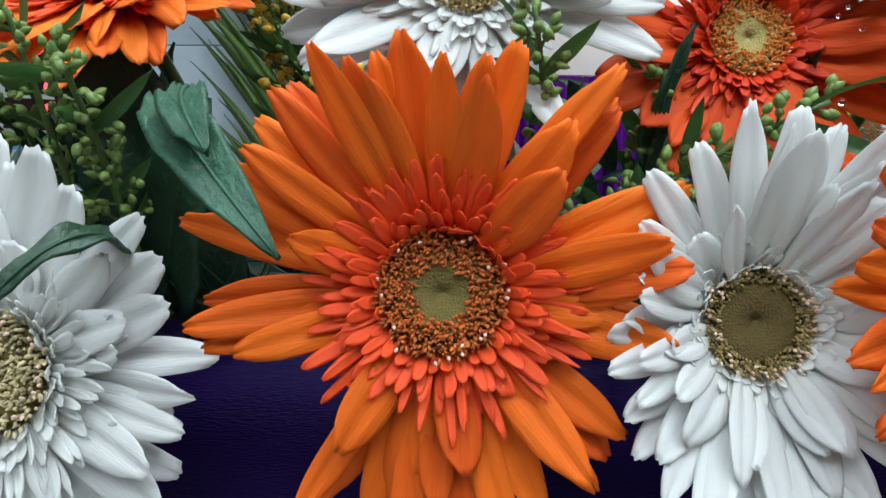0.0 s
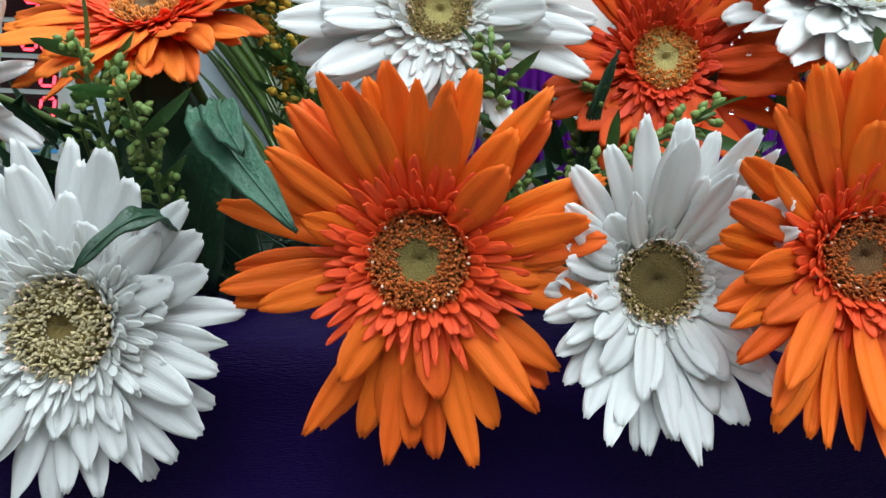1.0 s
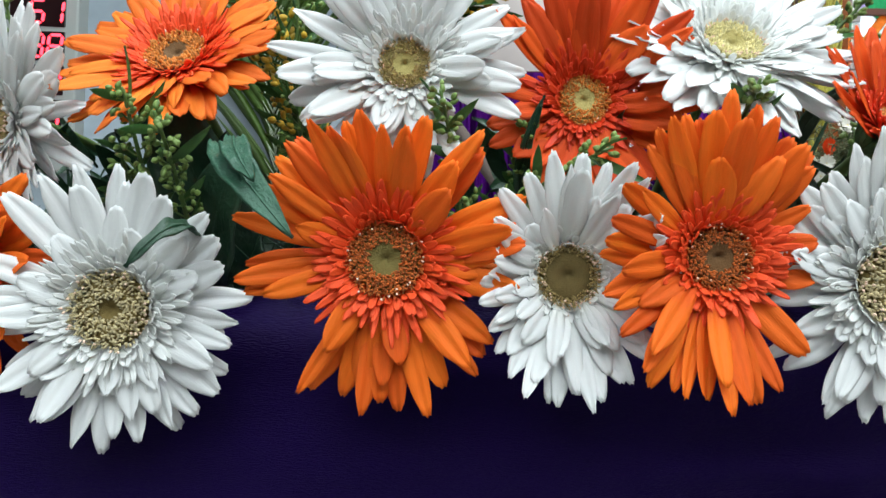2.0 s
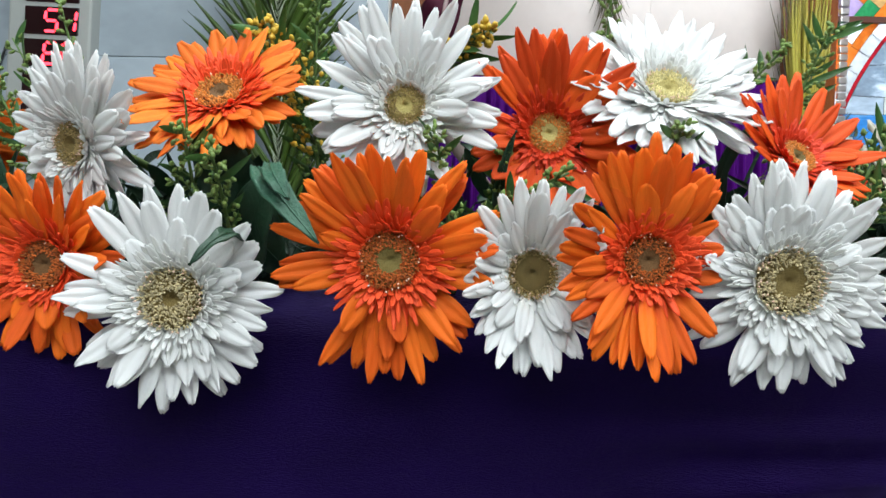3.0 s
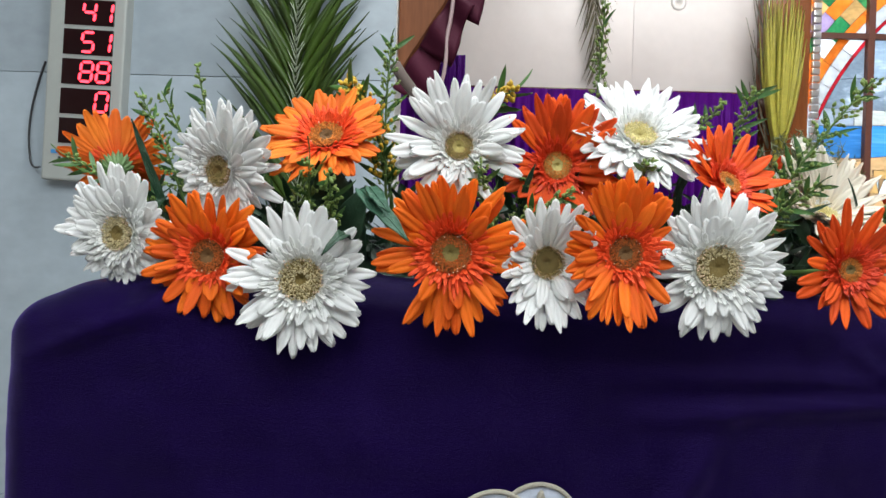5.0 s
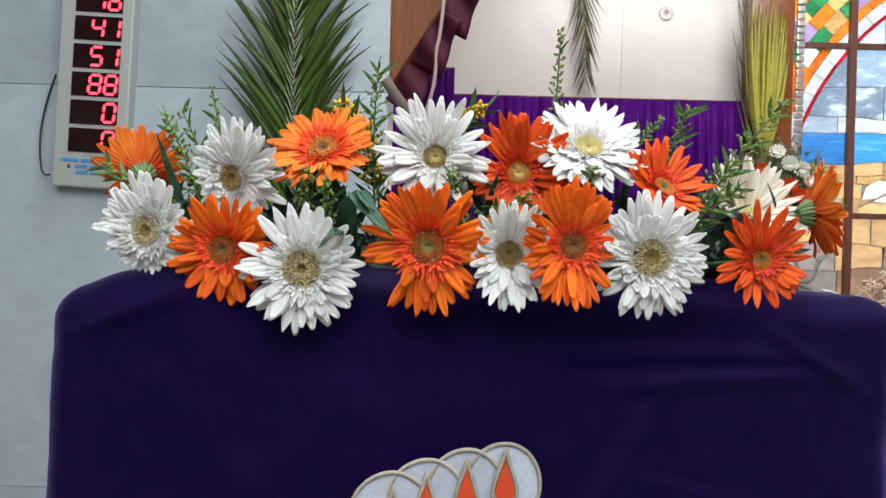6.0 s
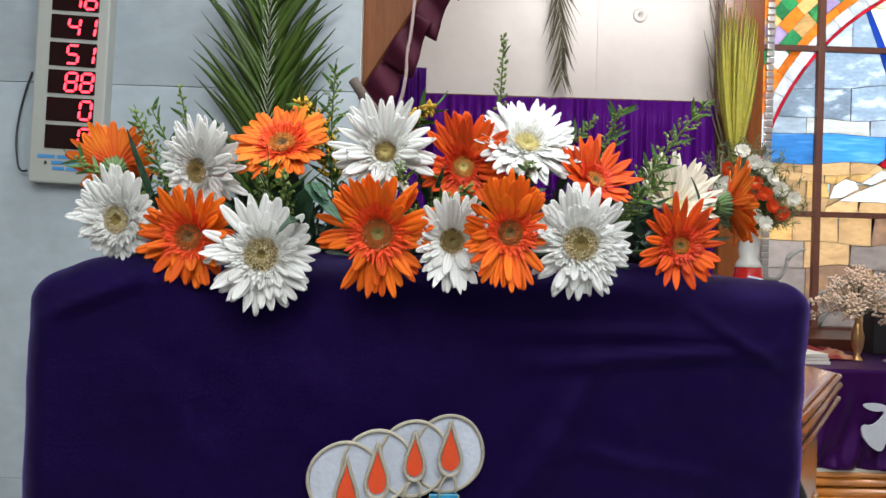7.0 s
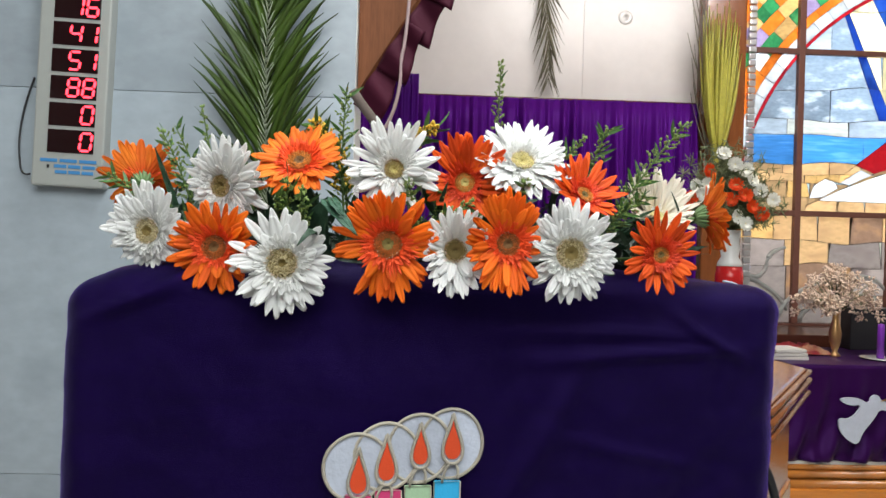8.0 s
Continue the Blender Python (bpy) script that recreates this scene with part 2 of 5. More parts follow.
def add_blob(bm, p, axis, r, long, seg=6, rings=4):
    """A small pointed bud or floret along axis."""
    axis = Vector(axis).normalized()
    a = axis.orthogonal().normalized()
    b = axis.cross(a)
    p = Vector(p)
    last = None
    v0 = bm.verts.new(p)
    for i in range(1, rings):
        s = i / rings
        rr = r * math.sin(math.pi * s ** 0.8) ** 0.7
        ring = [bm.verts.new(p + axis * long * s + (a * math.cos(k * 2 * math.pi / seg) + b * math.sin(k * 2 * math.pi / seg)) * rr) for k in range(seg)]
        for k in range(seg):
            if last is None:
                bm.faces.new((v0, ring[(k + 1) % seg], ring[k]))
            else:
                bm.faces.new((last[k], last[(k + 1) % seg], ring[(k + 1) % seg], ring[k]))
        last = ring
    v1 = bm.verts.new(p + axis * long)
    for k in range(seg):
        bm.faces.new((last[k], last[(k + 1) % seg], v1))


def lathe(profile, seg=24, m=None):
    """A turned body from (radius, height) pairs."""
    bm = bmesh.new()
    rings = []
    for r, z in profile:
        rings.append([bm.verts.new((r * math.cos(k * 2 * math.pi / seg), r * math.sin(k * 2 * math.pi / seg), z)) for k in range(seg)])
    for i in range(len(rings) - 1):
        for k in range(seg):
            bm.faces.new((rings[i][k], rings[i][(k + 1) % seg], rings[i + 1][(k + 1) % seg], rings[i + 1][k]))
    bm.faces.new(rings[0][::-1])
    bm.faces.new(rings[-1])
    if m is not None:
        bm.transform(m)
    return bm


def add_sheet(bm, f, nu, nv, thick=0.0):
    """A sheet from f(u, v), u and v from 0 to 1, with a second side when thick."""
    P = [[Vector(f(i / nu, j / nv)) for j in range(nv + 1)] for i in range(nu + 1)]
    top = [[bm.verts.new(p) for p in row] for row in P]
    for i in range(nu):
        for j in range(nv):
            bm.faces.new((top[i][j], top[i + 1][j], top[i + 1][j + 1], top[i][j + 1]))
    if thick:
        low = []
        for i in range(nu + 1):
            row = []
            for j in range(nv + 1):
                du = P[min(i + 1, nu)][j] - P[max(i - 1, 0)][j]
                dv = P[i][min(j + 1, nv)] - P[i][max(j - 1, 0)]
                n = du.cross(dv)
                n = n.normalized() if n.length > 1e-12 else Vector((0, 0, 1))
                row.append(bm.verts.new(P[i][j] - n * thick))
            low.append(row)
        for i in range(nu):
            for j in range(nv):
                bm.faces.new((low[i][j], low[i][j + 1], low[i + 1][j + 1], low[i + 1][j]))
        for i in range(nu):
            bm.faces.new((top[i + 1][0], top[i][0], low[i][0], low[i + 1][0]))
            bm.faces.new((top[i][nv], top[i + 1][nv], low[i + 1][nv], low[i][nv]))
        for j in range(nv):
            bm.faces.new((top[0][j], top[0][j + 1], low[0][j + 1], low[0][j]))
            bm.faces.new((top[nu][j + 1], top[nu][j], low[nu][j], low[nu][j + 1]))
    return bm


def slab(points, y0, y1):
    """A flat piece with the outline points (x, z), from y0 to y1."""
    bm = bmesh.new()
    a = [bm.verts.new((x, y0, z)) for x, z in points]
    b = [bm.verts.new((x, y1, z)) for x, z in points]
    bm.faces.new(a)
    bm.faces.new(b[::-1])
    n = len(points)
    for i in range(n):
        bm.faces.new((a[i], b[i], b[(i + 1) % n], a[(i + 1) % n]))
    return bm


def soften(points, times=2):
    """Rounds the corners of an outline."""
    for _ in range(times):
        out = []
        for a, b in zip(points, points[1:] + points[:1]):
            out += [(a[0] * 0.75 + b[0] * 0.25, a[1] * 0.75 + b[1] * 0.25), (a[0] * 0.25 + b[0] * 0.75, a[1] * 0.25 + b[1] * 0.75)]
        points = out
    return points


# ---- the room ----
def setting(name, shape, material, label, smooth=False):
    return thing(name, shape, material, label, kind="structure", smooth=smooth)


setting("floor", box((-3.6, -12.0, -0.2), (6.2, 6.0, 0.0), 0), FLOOR, "grey stone church floor")
setting("ceiling", box((-3.6, -12.0, 4.6), (6.2, 5.2, 4.8), 0), WALLPAINT, "white painted ceiling")
setting("wall_south", box((-3.6, -12.2, 0), (6.2, -12.0, 4.6), 0), WALLPAINT, "plain painted wall behind the nave")
setting("wall_west", box((-3.8, -12.0, 0), (-3.6, 5.2, 4.6), 0), WALLPAINT, "plain painted side wall")
setting("wall_east", box((6.2, -12.0, 0), (6.4, 5.2, 4.6), 0), WALLPAINT, "plain painted side wall")
wall_marble = setting("wall_marble", box((-3.6, 1.512, 0), (-0.158, 1.72, 4.6), 0), WALLPAINT, "wall clad in pale grey marble slabs beside the chancel arch")
WIN = (2.57, 5.2, 0.92, 4.2)
setting("wall_north", box((-3.6, 4.8, 0), (WIN[0] - 0.03, 5.05, 4.6), 0), PLASTER, "white marble back wall of the chancel")
setting("wall_north_sill", box((WIN[0] - 0.03, 4.8, 0), (6.2, 5.05, WIN[2] - 0.03), 0), PLASTER, "wall below the stained glass window")
setting("wall_north_head", box((WIN[0] - 0.03, 4.8, WIN[3] + 0.03), (6.2, 5.05, 4.6), 0), PLASTER, "wall above the stained glass window")
setting("wall_north_end", box((WIN[1] + 0.03, 4.8, WIN[2] - 0.03), (6.2, 5.05, WIN[3] + 0.03), 0), PLASTER, "wall beside the stained glass window")

# arch of varnished wood over the chancel opening
arch = empty("chancel_arch", pose(0, 1.55, 0), "varnished brown wooden chancel arch with a slanting shoulder", "arch", kind="structure")
part("shoulder", slab([(-0.156, 1.93), (-0.156, 4.6), (0.36, 4.6), (0.36, 2.767)], 0.0, 0.14), ARCH_WOOD, arch, smooth=False)
part("lintel", slab([(0.362, 2.767), (0.362, 4.6), (2.9, 4.6), (2.9, 2.767)], 0.0, 0.14), ARCH_WOOD, arch, smooth=False)
part("jamb", slab([(2.902, 0), (2.902, 4.6), (3.2, 4.6), (3.2, 0)], 0.0, 0.14), ARCH_WOOD, arch, smooth=False)
part("edge_moulding", add_tube(bmesh.new(), [(-0.150, -0.005, 1.94), (0.1, -0.005, 2.345), (0.36, -0.005, 2.767)], 0.012, sides=8), ARCH_WOOD, arch)


def pleated(x0, x1, z0, z1, y, folds, depth, slant=0.0, nv=10, seed=1):
    """A hanging cloth between x0 and x1, from z1 down to z0, with folds."""
    rnd = random.Random(seed)
    ph = [rnd.uniform(0, 6.3) for _ in range(4)]

    def f(u, v):
        a = u * folds * 2 * math.pi
        w = math.sin(a + 2.6 * math.sin(u * 17 + ph[0]) + 1.7 * math.sin(u * 41 + ph[1])) * (0.6 + 0.4 * math.sin(u * 53 + ph[3])) + 0.4 * math.sin(2.3 * a + ph[1]) + 0.2 * math.sin(0.37 * a + ph[2])
        return (x0 + (x1 - x0) * u + slant * v + 0.004 * math.sin(a * 1.3 + ph[3]), y + depth * w * (0.12 + 0.88 * min(1, v * 2.5)), z1 + (z0 - z1) * v)
    return add_sheet(bmesh.new(), f, int(folds * 14), nv, 0.004)


thing("back_curtain", pleated(-0.9, 2.19, 0.6, 2.607, 4.66, 21, 0.085, seed=3), CURTAIN, "bright purple pleated curtain hung along the chancel wall", "curtain")
thing("curtain_rail", add_tube(bmesh.new(), [(-0.9, 4.69, 2.612), (2.2, 4.69, 2.612)], 0.012, sides=8), WOOD_DARK, "thin rail carrying the purple curtain on the wall", "rail")
thing("side_curtain", pleated(-0.13, 0.03, 1.2, 2.06, 1.74, 4, 0.014, seed=5), CURTAIN, "purple curtain gathered at the foot of the arch", "curtain")

# dark drape in overlapping lengths along the slanting shoulder
drape = empty("arch_drape", pose(0, 1.50, 0), "dark maroon-purple drape pinned in lengths along the arch", "drape")
for i in range(7):
    ox, oz = -0.165 + i * 0.0682, 1.905 + i * 0.1106
    along, down = Vector((0.525, 0, 0.851)), Vector((0.851, 0, -0.525))

    def drape_sheet(u, v, ox=ox, oz=oz, i=i):
        w = 0.098 - 0.026 * u + 0.008 * math.sin(5 * u + i)
        p = Vector((ox, 0, oz)) + along * (u * 0.165) + down * (v * w)
        return (p.x, 0.012 * math.sin(u * 9 + 2 * v + i) - 0.012 * (i % 2) - 0.01 * v, p.z)
    part("drape_length", add_sheet(bmesh.new(), drape_sheet, 14, 8, 0.004), DRAPE, drape)
thing("hanging_cord", add_tube(bmesh.new(), bez((0.02, 1.47, 2.75), (0.0, 1.47, 2.1), (-0.02, 1.47, 2.05), 8) + bez((-0.022, 1.47, 2.03), (-0.018, 1.47, 1.9), (-0.075, 1.49, 1.82), 8), 0.0055, sides=7),
      mat("pale_cable", (0.42, 0.30, 0.30), 0.5), "pale cable hanging down beside the arch drape", "cable")

# wooden column, its metal strip and the window
thing("wooden_column", box((2.225, 4.62, 0), (2.535, 4.798, 4.6), 0.012), WOOD, "varnished brown wooden column beside the window", "column", smooth=False)

win = empty("window_1", pose(0, 4.86, 0), "large stained glass window with brown bars and coloured panes", "window", kind="structure")
fr = bmesh.new()
add_box(fr, (WIN[0] - 0.03, -0.05, WIN[2] - 0.03), (WIN[0] + 0.0, 0.05, WIN[3] + 0.03), 0.004)
add_box(fr, (WIN[1], -0.05, WIN[2] - 0.03), (WIN[1] + 0.03, 0.05, WIN[3] + 0.03), 0.004)
add_box(fr, (WIN[0], -0.05, WIN[3]), (WIN[1], 0.05, WIN[3] + 0.03), 0.004)
add_box(fr, (WIN[0], -0.05, WIN[2] - 0.03), (WIN[1], 0.05, WIN[2]), 0.004)
part("window_frame", fr, MULLION, win, smooth=False)
for x in (3.085, 3.86, 4.55):
    part("bar", box((x - 0.025, -0.045, WIN[2]), (x + 0.025, 0.0, WIN[3]), 0.004), MULLION, win, smooth=False)
for z in (1.80, 3.092, 4.0):
    part("crossbar", box((WIN[0], -0.042, z - 0.022), (WIN[1], -0.004, z + 0.022), 0.004), MULLION, win, smooth=False)
strip = bmesh.new()
for k in range(60):
    z = 0.96 + k * 0.054
    add_box(strip, (2.645, -0.060, z), (2.705, -0.022, z + 0.047), 0.008)
part("edging_strip", strip, METAL, win, "beaded silver strip", smooth=False)

GL = {n: glass("window_glass_" + n, *c) for n, c in {
    "slate": ((0.34, 0.40, 0.46), (0.74, 0.78, 0.82), (1, 1, 2.2), 5.5), "mist": ((0.50, 0.56, 0.62), (0.66, 0.71, 0.75), (1, 1, 3), 3.0),
    "water": ((0.16, 0.42, 0.72), (0.50, 0.68, 0.84), (0.5, 1, 4), 3.0), "deep": ((0.05, 0.14, 0.46), (0.12, 0.28, 0.58), (1, 1, 0.6), 3.0),
    "gold": ((0.64, 0.50, 0.33), (0.48, 0.35, 0.24), (1, 1, 2), 5.0), "amber": ((0.74, 0.57, 0.32), (0.62, 0.45, 0.26), (1, 1, 2), 5.0),
    "umber": ((0.44, 0.33, 0.26), (0.60, 0.42, 0.24), (1, 1, 1.6), 4.0), "smoke": ((0.42, 0.38, 0.36), (0.27, 0.23, 0.22), (1, 1, 1.6), 4.0),
    "green": ((0.10, 0.38, 0.20), (0.22, 0.50, 0.26), (1, 1, 1), 9.0), "grape": ((0.42, 0.36, 0.50), (0.55, 0.48, 0.60), (1, 1, 1), 12.0),
    "orange": ((0.74, 0.32, 0.07), (0.80, 0.44, 0.12), (1, 1, 1), 6.0), "ray": ((0.78, 0.73, 0.54), (0.84, 0.82, 0.72), (2, 1, 0.4), 4.0),
    "white": ((0.66, 0.68, 0.70), (0.56, 0.59, 0.62), (1, 1, 1), 4.0), "red": ((0.58, 0.04, 0.07), (0.36, 0.02, 0.04), (1, 1, 1), 7.0),
    "stone": ((0.60, 0.62, 0.60), (0.76, 0.77, 0.76), (0.6, 1, 3), 4.0)}.items()}
ARC = (4.62, 1.75, 2.03)


def cut(poly, inside, cross):
    """Cuts a polygon by one straight edge."""
    out = []
    for a, b in zip(poly, poly[1:] + poly[:1]):
        if inside(a):
            out.append(a)
        if inside(a) != inside(b):
            out.append(cross(a, b))
    return out


def cut_line(poly, nx, nz, d):
    """Keeps the part of poly where nx * x + nz * z <= d."""
    val = lambda p: nx * p[0] + nz * p[1] - d

    def cross(a, b):
        t = val(a) / (val(a) - val(b))
        return (a[0] + (b[0] - a[0]) * t, a[1] + (b[1] - a[1]) * t)
    return cut(poly, lambda p: val(p) <= 0, cross) if poly else poly


def to_window(poly):
    for nx, nz, d in ((-1, 0, -WIN[0]), (1, 0, WIN[1]), (0, -1, -WIN[2]), (0, 1, WIN[3])):
        poly = cut_line(poly, nx, nz, d)
    return poly


def area_of(poly):
    return abs(sum(a[0] * b[1] - b[0] * a[1] for a, b in zip(poly, poly[1:] + poly[:1]))) / 2


SHAPES = [([(3.199, 1.925), (3.235, 2.03), (3.327, 2.085), (3.405, 2.065), (3.436, 2.01), (3.30, 1.935)], "white"),
          ([(3.450, 2.055), (3.618, 2.165), (3.712, 2.125), (3.53, 2.04)], "white"),
          ([(3.27, 1.91), (3.434, 1.99), (3.72, 2.105), (3.95, 2.18), (4.0, 1.90)], "white"),
          ([(3.577, 2.20), (3.737, 2.33), (3.86, 2.42), (4.1, 2.30), (3.95, 2.205), (3.73, 2.138)], "red")]


rnd = random.Random(8)
rest = {}
came = bmesh.new()


def lay_round(poly, kind, shapes):
    """Lays poly but for what the convex shapes take up, in pieces round them."""
    if not shapes or len(poly) < 3:
        lay_pane(poly, kind)
        return
    pts = shapes[0][0]
    inner = poly
    for a, b in zip(pts, pts[1:] + pts[:1]):
        nx, nz = a[1] - b[1], b[0] - a[0]
        d = nx * a[0] + nz * a[1]
        inner = cut_line(inner, nx, nz, d)
    if len(inner) < 3 or area_of(inner) < 1e-5:
        lay_round(poly, kind, shapes[1:])
        return
    for a, b in zip(pts, pts[1:] + pts[:1]):
        nx, nz = a[1] - b[1], b[0] - a[0]
        d = nx * a[0] + nz * a[1]
        lay_round(cut_line(poly, -nx, -nz, -d), kind, shapes[1:])
        poly = cut_line(poly, nx, nz, d)


def lay_pane(poly, kind):
    """One pane of glass with lead round its edge."""
    if len(poly) < 3 or area_of(poly) < 0.0006:
        return
    cx, cz = sum(p[0] for p in poly) / len(poly), sum(p[1] for p in poly) / len(poly)
    q = [(cx + (x - cx) * 0.985, cz + (z - cz) * 0.985) for x, z in poly]
    for a, b in zip(poly, poly[1:] + poly[:1]):
        if math.hypot(a[0] - b[0], a[1] - b[1]) > 0.004:
            add_tube(came, [(a[0], 0.004, a[1]), (b[0], 0.004, b[1])], 0.0032, sides=4, cap=False)
    if cx < 3.9 and cz < 3.6:
        part("pane", slab(q, 0.0, 0.008), GL[kind], win, smooth=False)
    else:
        join(rest.setdefault(kind, bmesh.new()), slab(q, 0.0, 0.008))


R_IN = 2.02


def level(z, k, wave):
    """A gently waving joint line across the window at the height z."""
    return lambda x: z + wave * (math.sin(x * 5.1 + k * 1.9) + 0.5 * math.sin(x * 11.3 + k))


# bands of glass from the sill up: height of the lower joint, its waviness, mean pane width, kinds of glass
BANDS = [(0.92, 0.0, 0.42, ("smoke", "umber", "smoke")), (1.14, 0.02, 0.46, ("smoke", "smoke", "umber")), (1.38, 0.02, 0.40, ("smoke", "umber", "gold")),
         (1.58, 0.015, 0.30, ("umber", "gold", "amber")), (1.80, 0.0, 0.27, ("gold", "amber", "gold")), (1.925, 0.012, 0.26, ("amber", "gold", "gold")),
         (2.045, 0.012, 0.24, ("gold", "amber")), (2.125, 0.012, 0.36, ("gold", "umber", "gold")), (2.205, 0.012, 0.46, ("water",)), (2.43, 0.008, 0.40, ("stone", "mist", "stone")),
         (2.555, 0.012, 0.62, ("slate", "mist", "slate")), (2.80, 0.02, 0.60, ("slate",)), (3.092, 0.0, 0.60, ("slate", "mist")), (3.45, 0.02, 0.70, ("slate",)), (3.85, 0.0, 0.8, ("slate",)), (4.2, 0.0, 1, ())]


def beside(p, q):
    """Two half planes, left and right of the line from p down to q."""
    nx, nz = p[1] - q[1], q[0] - p[0]
    d = nx * p[0] + nz * p[1]
    return (nx, nz, d), (-nx, -nz, -d)


RAYS = [beside((3.448, 3.396), (3.768, 2.538)), beside((3.494, 3.398), (3.807, 2.696)), beside((3.697, 3.495), (3.98, 2.97)), beside((4.10, 3.5), (4.5, 2.9))]
for k, ((z0, w0, width, kinds), (z1, w1, _, _)) in enumerate(zip(BANDS, BANDS[1:])):
    low, high = level(z0, k, w0), level(z1, k + 1, w1)
    xs = [WIN[0]]
    while xs[-1] < WIN[1] - width * 0.7:
        xs.append(xs[-1] + width * rnd.uniform(0.7, 1.3))
    xs[-1] = WIN[1]
    for x0, x1 in zip(xs, xs[1:]):
        lean = rnd.uniform(-0.03, 0.03) if WIN[0] < x0 and x1 < WIN[1] else 0.0
        q = [(x0 + (x1 - x0) * t / 5, low(x0 + (x1 - x0) * t / 5)) for t in range(6)] + [(x1 - (x1 - x0) * t / 5 + lean * (1 - t / 5), high(x1 - (x1 - x0) * t / 5)) for t in range(6)]
        for n in range(40):
            t = radians(2.25 + n * 4.5)
            q = cut_line(q, math.cos(t), math.sin(t), ARC[0] * math.cos(t) + ARC[1] * math.sin(t) + R_IN)
        kind = rnd.choice(kinds)
        if z0 < 1.5 and x0 < 3.0:
            kind = "smoke"
        if z0 < 2.54:
            lay_round(q, kind, SHAPES)
            continue
        for n, shade in enumerate((kind, "deep", "ray", "deep", "mist")):
            piece = q
            if n < 4:
                piece = cut_line(piece, *RAYS[n][0])
                q = cut_line(q, *RAYS[n][1])
            lay_pane(piece, shade)
# rings outside: red, white, orange, then vine leaves and grapes
radius = [2.022, 2.046, 2.135, 2.20, 2.31, 2.41, 2.52, 2.64, 2.78, 2.94, 3.12, 3.34, 3.6]
for k, (r0, r1) in enumerate(zip(radius, radius[1:])):
    step = (7, 4, 6)[k] if k < 3 else rnd.uniform(2.6, 3.6)
    turns = [88.0]
    while turns[-1] < 190:
        turns.append(turns[-1] + step * (rnd.uniform(0.5, 1.6) if k > 2 else 1))
    for a0, a1 in zip(turns, turns[1:]):
        ring = [(r0, a0), (r1, a0), (r1, (a0 + a1) / 2), (r1, a1), (r0, a1), (r0, (a0 + a1) / 2)]
        q = to_window([(ARC[0] + r * math.cos(radians(t)), ARC[1] + r * math.sin(radians(t))) for r, t in ring])
        lay_pane(q, ("red", "white", "orange")[k] if k < 3 else rnd.choice(("green", "orange", "grape", "amber", "green", "grape", "amber", "white", "green")))
# pale and red shapes lying low in the window
for pts, kind in SHAPES:
    lay_pane(pts, kind)
for kind, bm in rest.items():
    tagged(part("far_pane", bm, GL[kind], win, smooth=False), kind="stuff")
tagged(part("lead_came", came, LEAD, win, "dark lead strips between the panes"), kind="stuff")
# curved pale stems under them
for a, b, c in (((2.681, 1.307), (2.85, 1.22), (2.874, 1.45)), ((2.874, 1.44), (2.90, 1.50), (3.014, 1.526)), ((2.72, 1.273), (2.94, 1.20), (3.04, 1.02)),
                ((2.958, 0.96), (3.06, 1.21), (3.378, 1.26)), ((3.14, 0.935), (3.19, 1.10), (3.414, 1.057)), ((3.585, 1.294), (3.80, 1.35), (3.90, 1.10))):
    pts = bez((a[0], -0.006, a[1]), (b[0], -0.006, b[1]), (c[0], -0.006, c[1]), 10)
    part("pane", add_tube(bmesh.new(), pts, 0.020, 0.012, 8), GL["stone"], win)

# small fitting on the back wall
fit_ob = empty("wall_fitting", pose(1.64, 4.798, 3.29, 90, 0, 0), "round white wall fitting with a hollow centre", "fitting")
part("ring", lathe([(0.052, 0), (0.056, 0.012), (0.046, 0.02), (0.020, 0.02), (0.017, 0.010)], 28), CERAMIC, fit_ob)


